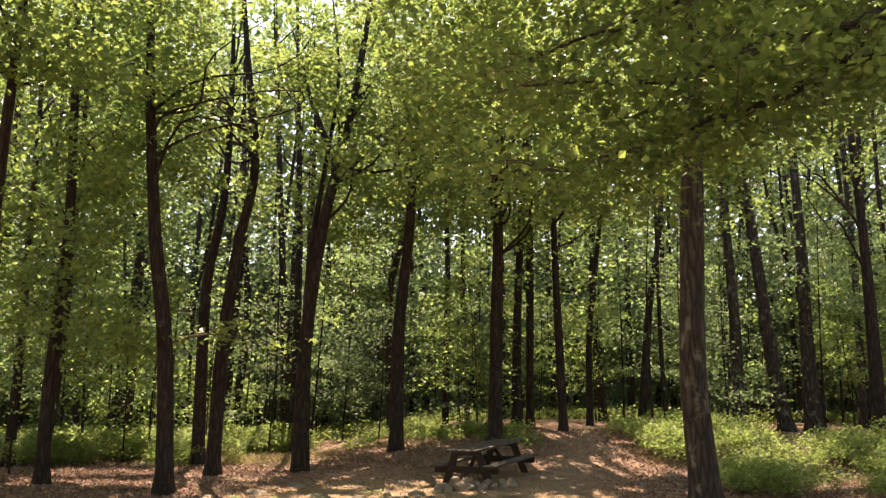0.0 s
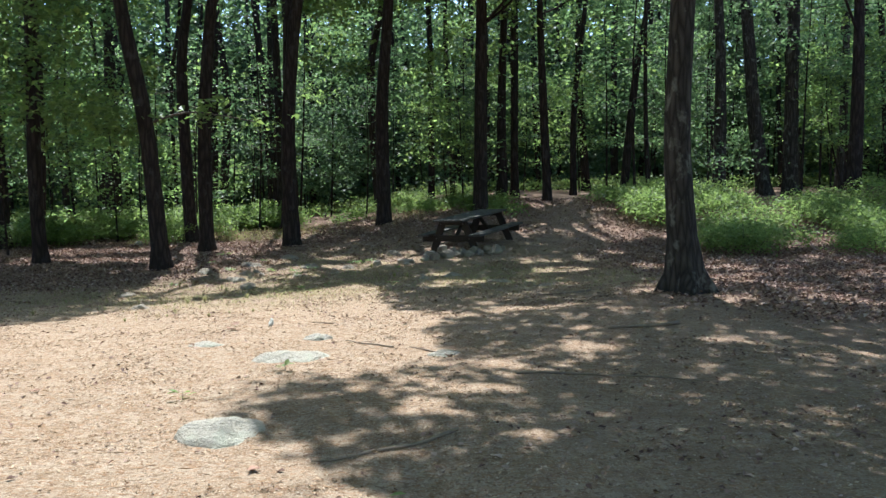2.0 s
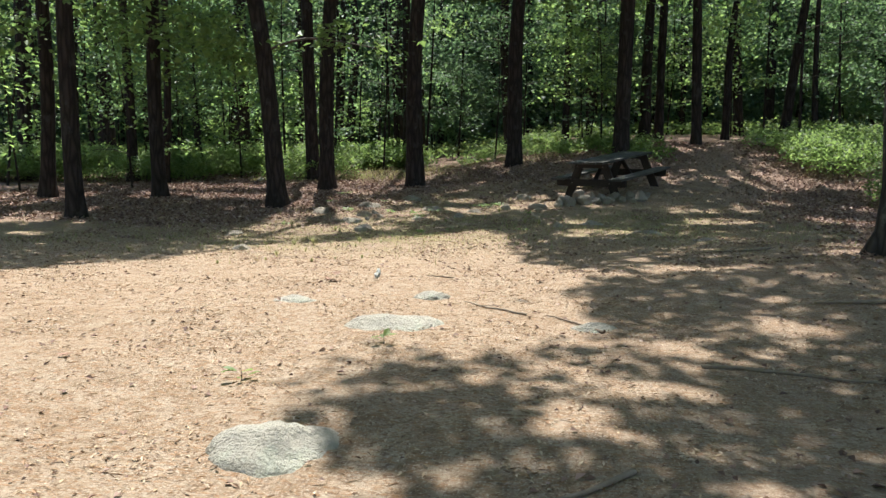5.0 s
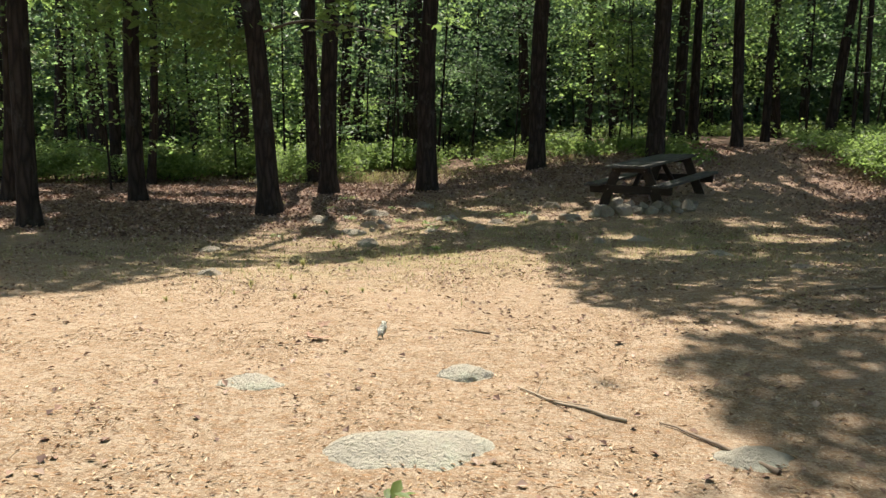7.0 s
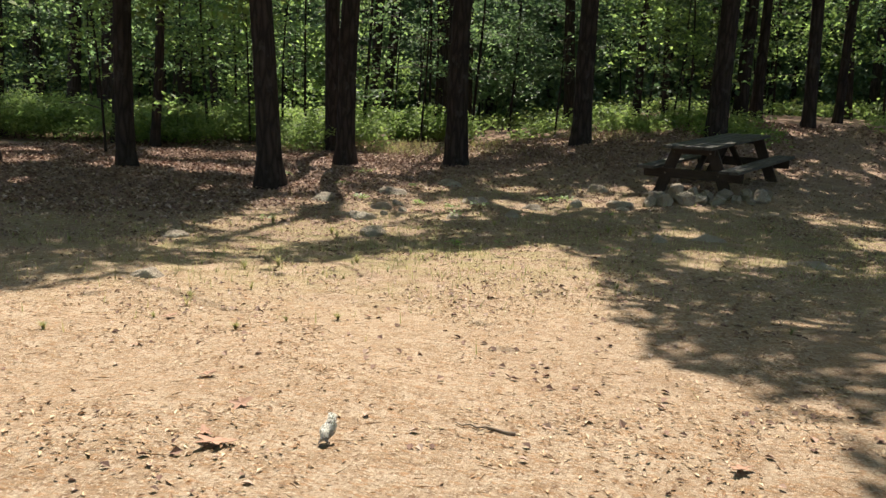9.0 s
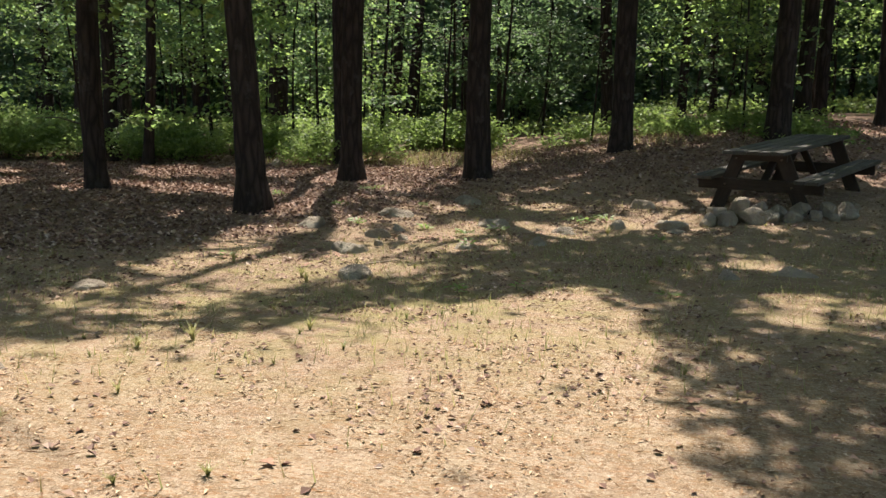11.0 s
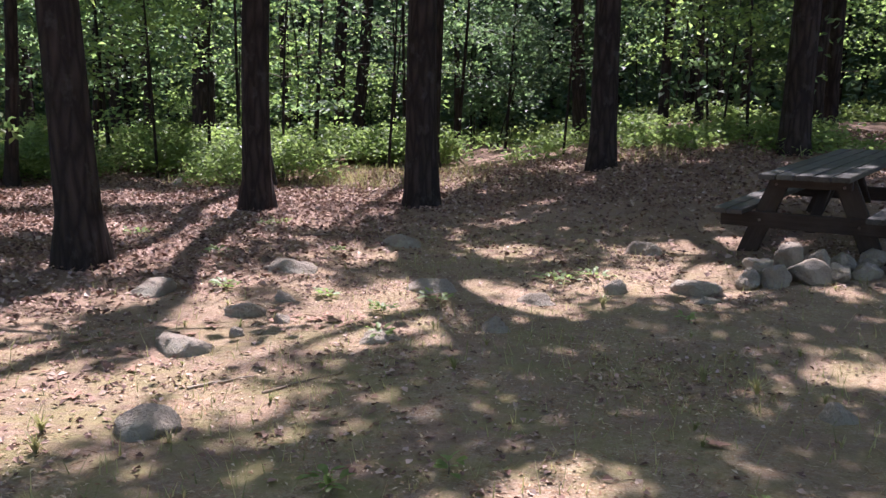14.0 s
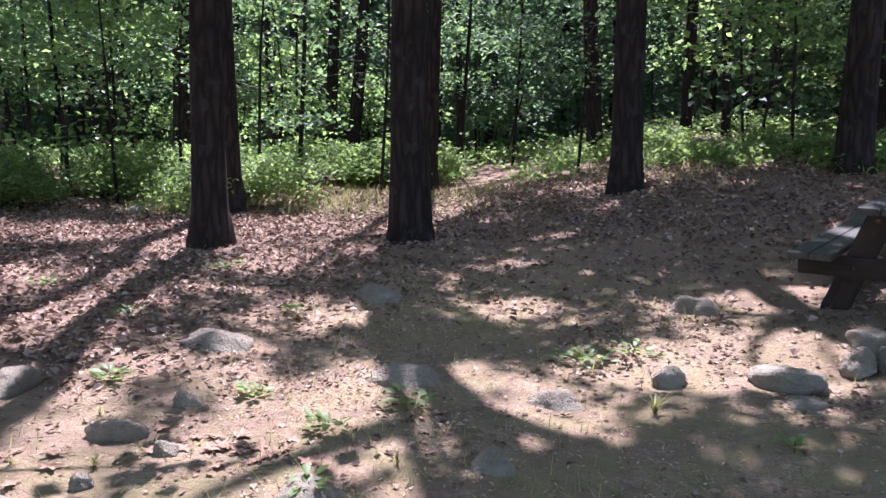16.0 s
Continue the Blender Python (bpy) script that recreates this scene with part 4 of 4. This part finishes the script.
for i in range(200):
    x, y = rng.uniform(-7, 1), rng.uniform(8, 18)
    if rng.random() < grass_at(x, y) + 0.04:
        blades(V, F, x, y, ground_z(x, y) - 0.004, rng.uniform(0.03, 0.08), int(rng.uniform(8, 20)))
tagged(new("small_grass_tufts", mesh_of("small_grass_tufts", np.array(V), np.array(F), GRASS_LEAF)), "small scattered tufts of thin grass", "grass", kind="stuff")


def weed_leaf_mesh():
    V = [(0, 0, 0), (0.3, 0.2, 0.05), (0.65, 0.24, 0.04), (1, 0, -0.08), (0.65, -0.24, 0.04), (0.3, -0.2, 0.05), (0.5, 0, 0.0)]
    F = [(0, 6, 1), (1, 6, 2), (2, 6, 3), (3, 6, 4), (4, 6, 5), (5, 6, 0)]
    return mesh_of("leaf", np.array(V), np.array(F), SHRUB_LEAF)


WEED_LEAF = weed_leaf_mesh()


def weed(x, y, w, n, label="small broad-leaved green weed on bare soil"):
    root = thing("weed", (x, y, ground_z(x, y)), label, "plant", "small weeds")
    for k in range(n * 6):
        a = rng.uniform(0, 6.28)
        r = rng.uniform(0.05, 0.5) * w
        s = rng.uniform(0.04, 0.075)
        leaf = part("leaf", WEED_LEAF, root)
        leaf.matrix_basis = pose(r * math.cos(a), r * math.sin(a), rng.uniform(0.015, 0.06), rng.normal() * 15, rng.uniform(-35, 5), math.degrees(a) + rng.normal() * 30) @ Matrix.Scale(s, 4)
    part("stem", tube_mesh("stem", [(0, 0, -0.02), (0.003, 0, 0.02), (0, 0.003, 0.05)], [0.003, 0.0025, 0.001], TWIG_BARK, 4), root)


for x, y, w, n in ((-2.58, 16.37, 0.2, 5), (-1.84, 17.27, 0.34, 9), (-1.56, 17.41, 0.28, 6), (-4.21, 16.36, 0.18, 5), (-2.88, 15.98, 0.2, 5), (-3.41, 16.38, 0.18, 5), (-6.2, 18.28, 0.3, 6), (-4.9, 17.5, 0.2, 4), (-5.1, 19.2, 0.4, 7), (-2.7, 15.4, 0.13, 3),
                   (-3.9, 18.0, 0.2, 4), (-1.02, 6.15, 0.05, 1), (-0.9, 16.2, 0.1, 2), (-2.3, 13.5, 0.12, 3), (-1.9, 13.7, 0.1, 2), (-0.8, 13.6, 0.12, 2), (-1.5, 5.4, 0.06, 1), (-0.1, 3.6, 0.07, 1), (-4.6, 14.2, 0.1, 2)):
    weed(x, y, w, n)


# ---- loose litter ----
def scatter(name, count, box, size, material, weight, label, category, lift=0.01, flat=2.2, width=0.36):
    x0, y0, x1, y1 = box
    X, Y = rng.uniform(x0, x1, count), rng.uniform(y0, y1, count)
    keep = rng.random(count) < weight(X, Y)
    X, Y = X[keep], Y[keep]
    Z = land(X, Y) + relief(X, Y) + lift * rng.uniform(0.3, 1.5, len(X))
    tagged(new(name, leaves_mesh(name, np.stack([X, Y, Z], -1), size, material, flat, 0.5, width, 0.5)), label, category, kind="stuff")


scatter("leaf_litter", 170000, (-13, 8, 10, 26.5), 0.052, DEAD_LEAVES, lambda x, y: np.clip(litter_at(x, y) * 1.25 - 0.25, 0, 1), "brown and reddish fallen oak leaves", "leaf litter", 0.022, 0.9)
scatter("needle_litter", 150000, (-7, 1.5, 4.5, 19), 0.022, CRUMBS, lambda x, y: np.clip(0.5 + 1.0 * waves(x, y, 0.45, 61) + 0.5 * waves(x, y, 0.17, 62), 0.08, 1) * (1 - 0.6 * litter_at(x, y)), "dry needles and bark crumbs on sand", "debris", 0.006, 1.6, 0.2)
scatter("pine_needles", 15000, (-6, 1.5, 4.0, 17), 0.055, CRUMBS, lambda x, y: 0.7 + 0 * x, "thin dry pine needles on sand", "debris", 0.003, 6.0, 0.02)
scatter("bark_crumbs", 3500, (-6, 1.5, 4.0, 18), 0.017, DEAD_LEAVES, lambda x, y: np.clip(0.3 + 0.9 * waves(x, y, 0.6, 63), 0.05, 1), "dark bark chips on sand", "debris", 0.01, 0.7, 0.4)


def grass_stuff():
    n = 46000
    X, Y = rng.uniform(-9, 4, n), rng.uniform(9, 27, n)
    keep = rng.random(n) < grass_at(X, Y) * np.clip(0.55 + waves(X, Y, 0.7, 31), 0, 1)
    X, Y = X[keep], Y[keep]
    n = len(X)
    Z = land(X, Y) + relief(X, Y)
    h = rng.uniform(0.03, 0.11, n) + 0.1 * (Y > 23)
    a = rng.uniform(0, 6.28, n)
    D = np.stack([np.cos(a), np.sin(a), np.zeros(n)], -1)
    W = np.stack([-np.sin(a), np.cos(a), np.zeros(n)], -1) * 0.003 * (1 + (Y > 23))[:, None]
    B = np.stack([X, Y, Z], -1)
    tip = B + D * (h * rng.uniform(0.2, 0.9, n))[:, None] + np.stack([0 * h, 0 * h, h], -1)
    V = np.stack([B - W, B + W, tip], 1).reshape(-1, 3)
    tagged(new("sparse_grass", mesh_of("sparse_grass", V, np.arange(3 * n).reshape(-1, 3), GRASS_LEAF, False)), "thin sparse grass on worn soil", "grass", kind="stuff")


grass_stuff()
scatter("leaf_fragments", 120000, (-7, 1.5, 5, 20), 0.032, DEAD_LEAVES, lambda x, y: np.clip(0.35 + 0.7 * waves(x, y, 0.6, 51), 0.05, 1) * np.maximum(duff_at(x, y), 0.1 + 0.25 * soft((y - 10) / 1.0)), "broken brown leaf fragments on trodden soil", "leaf litter", 0.008, 1.4)
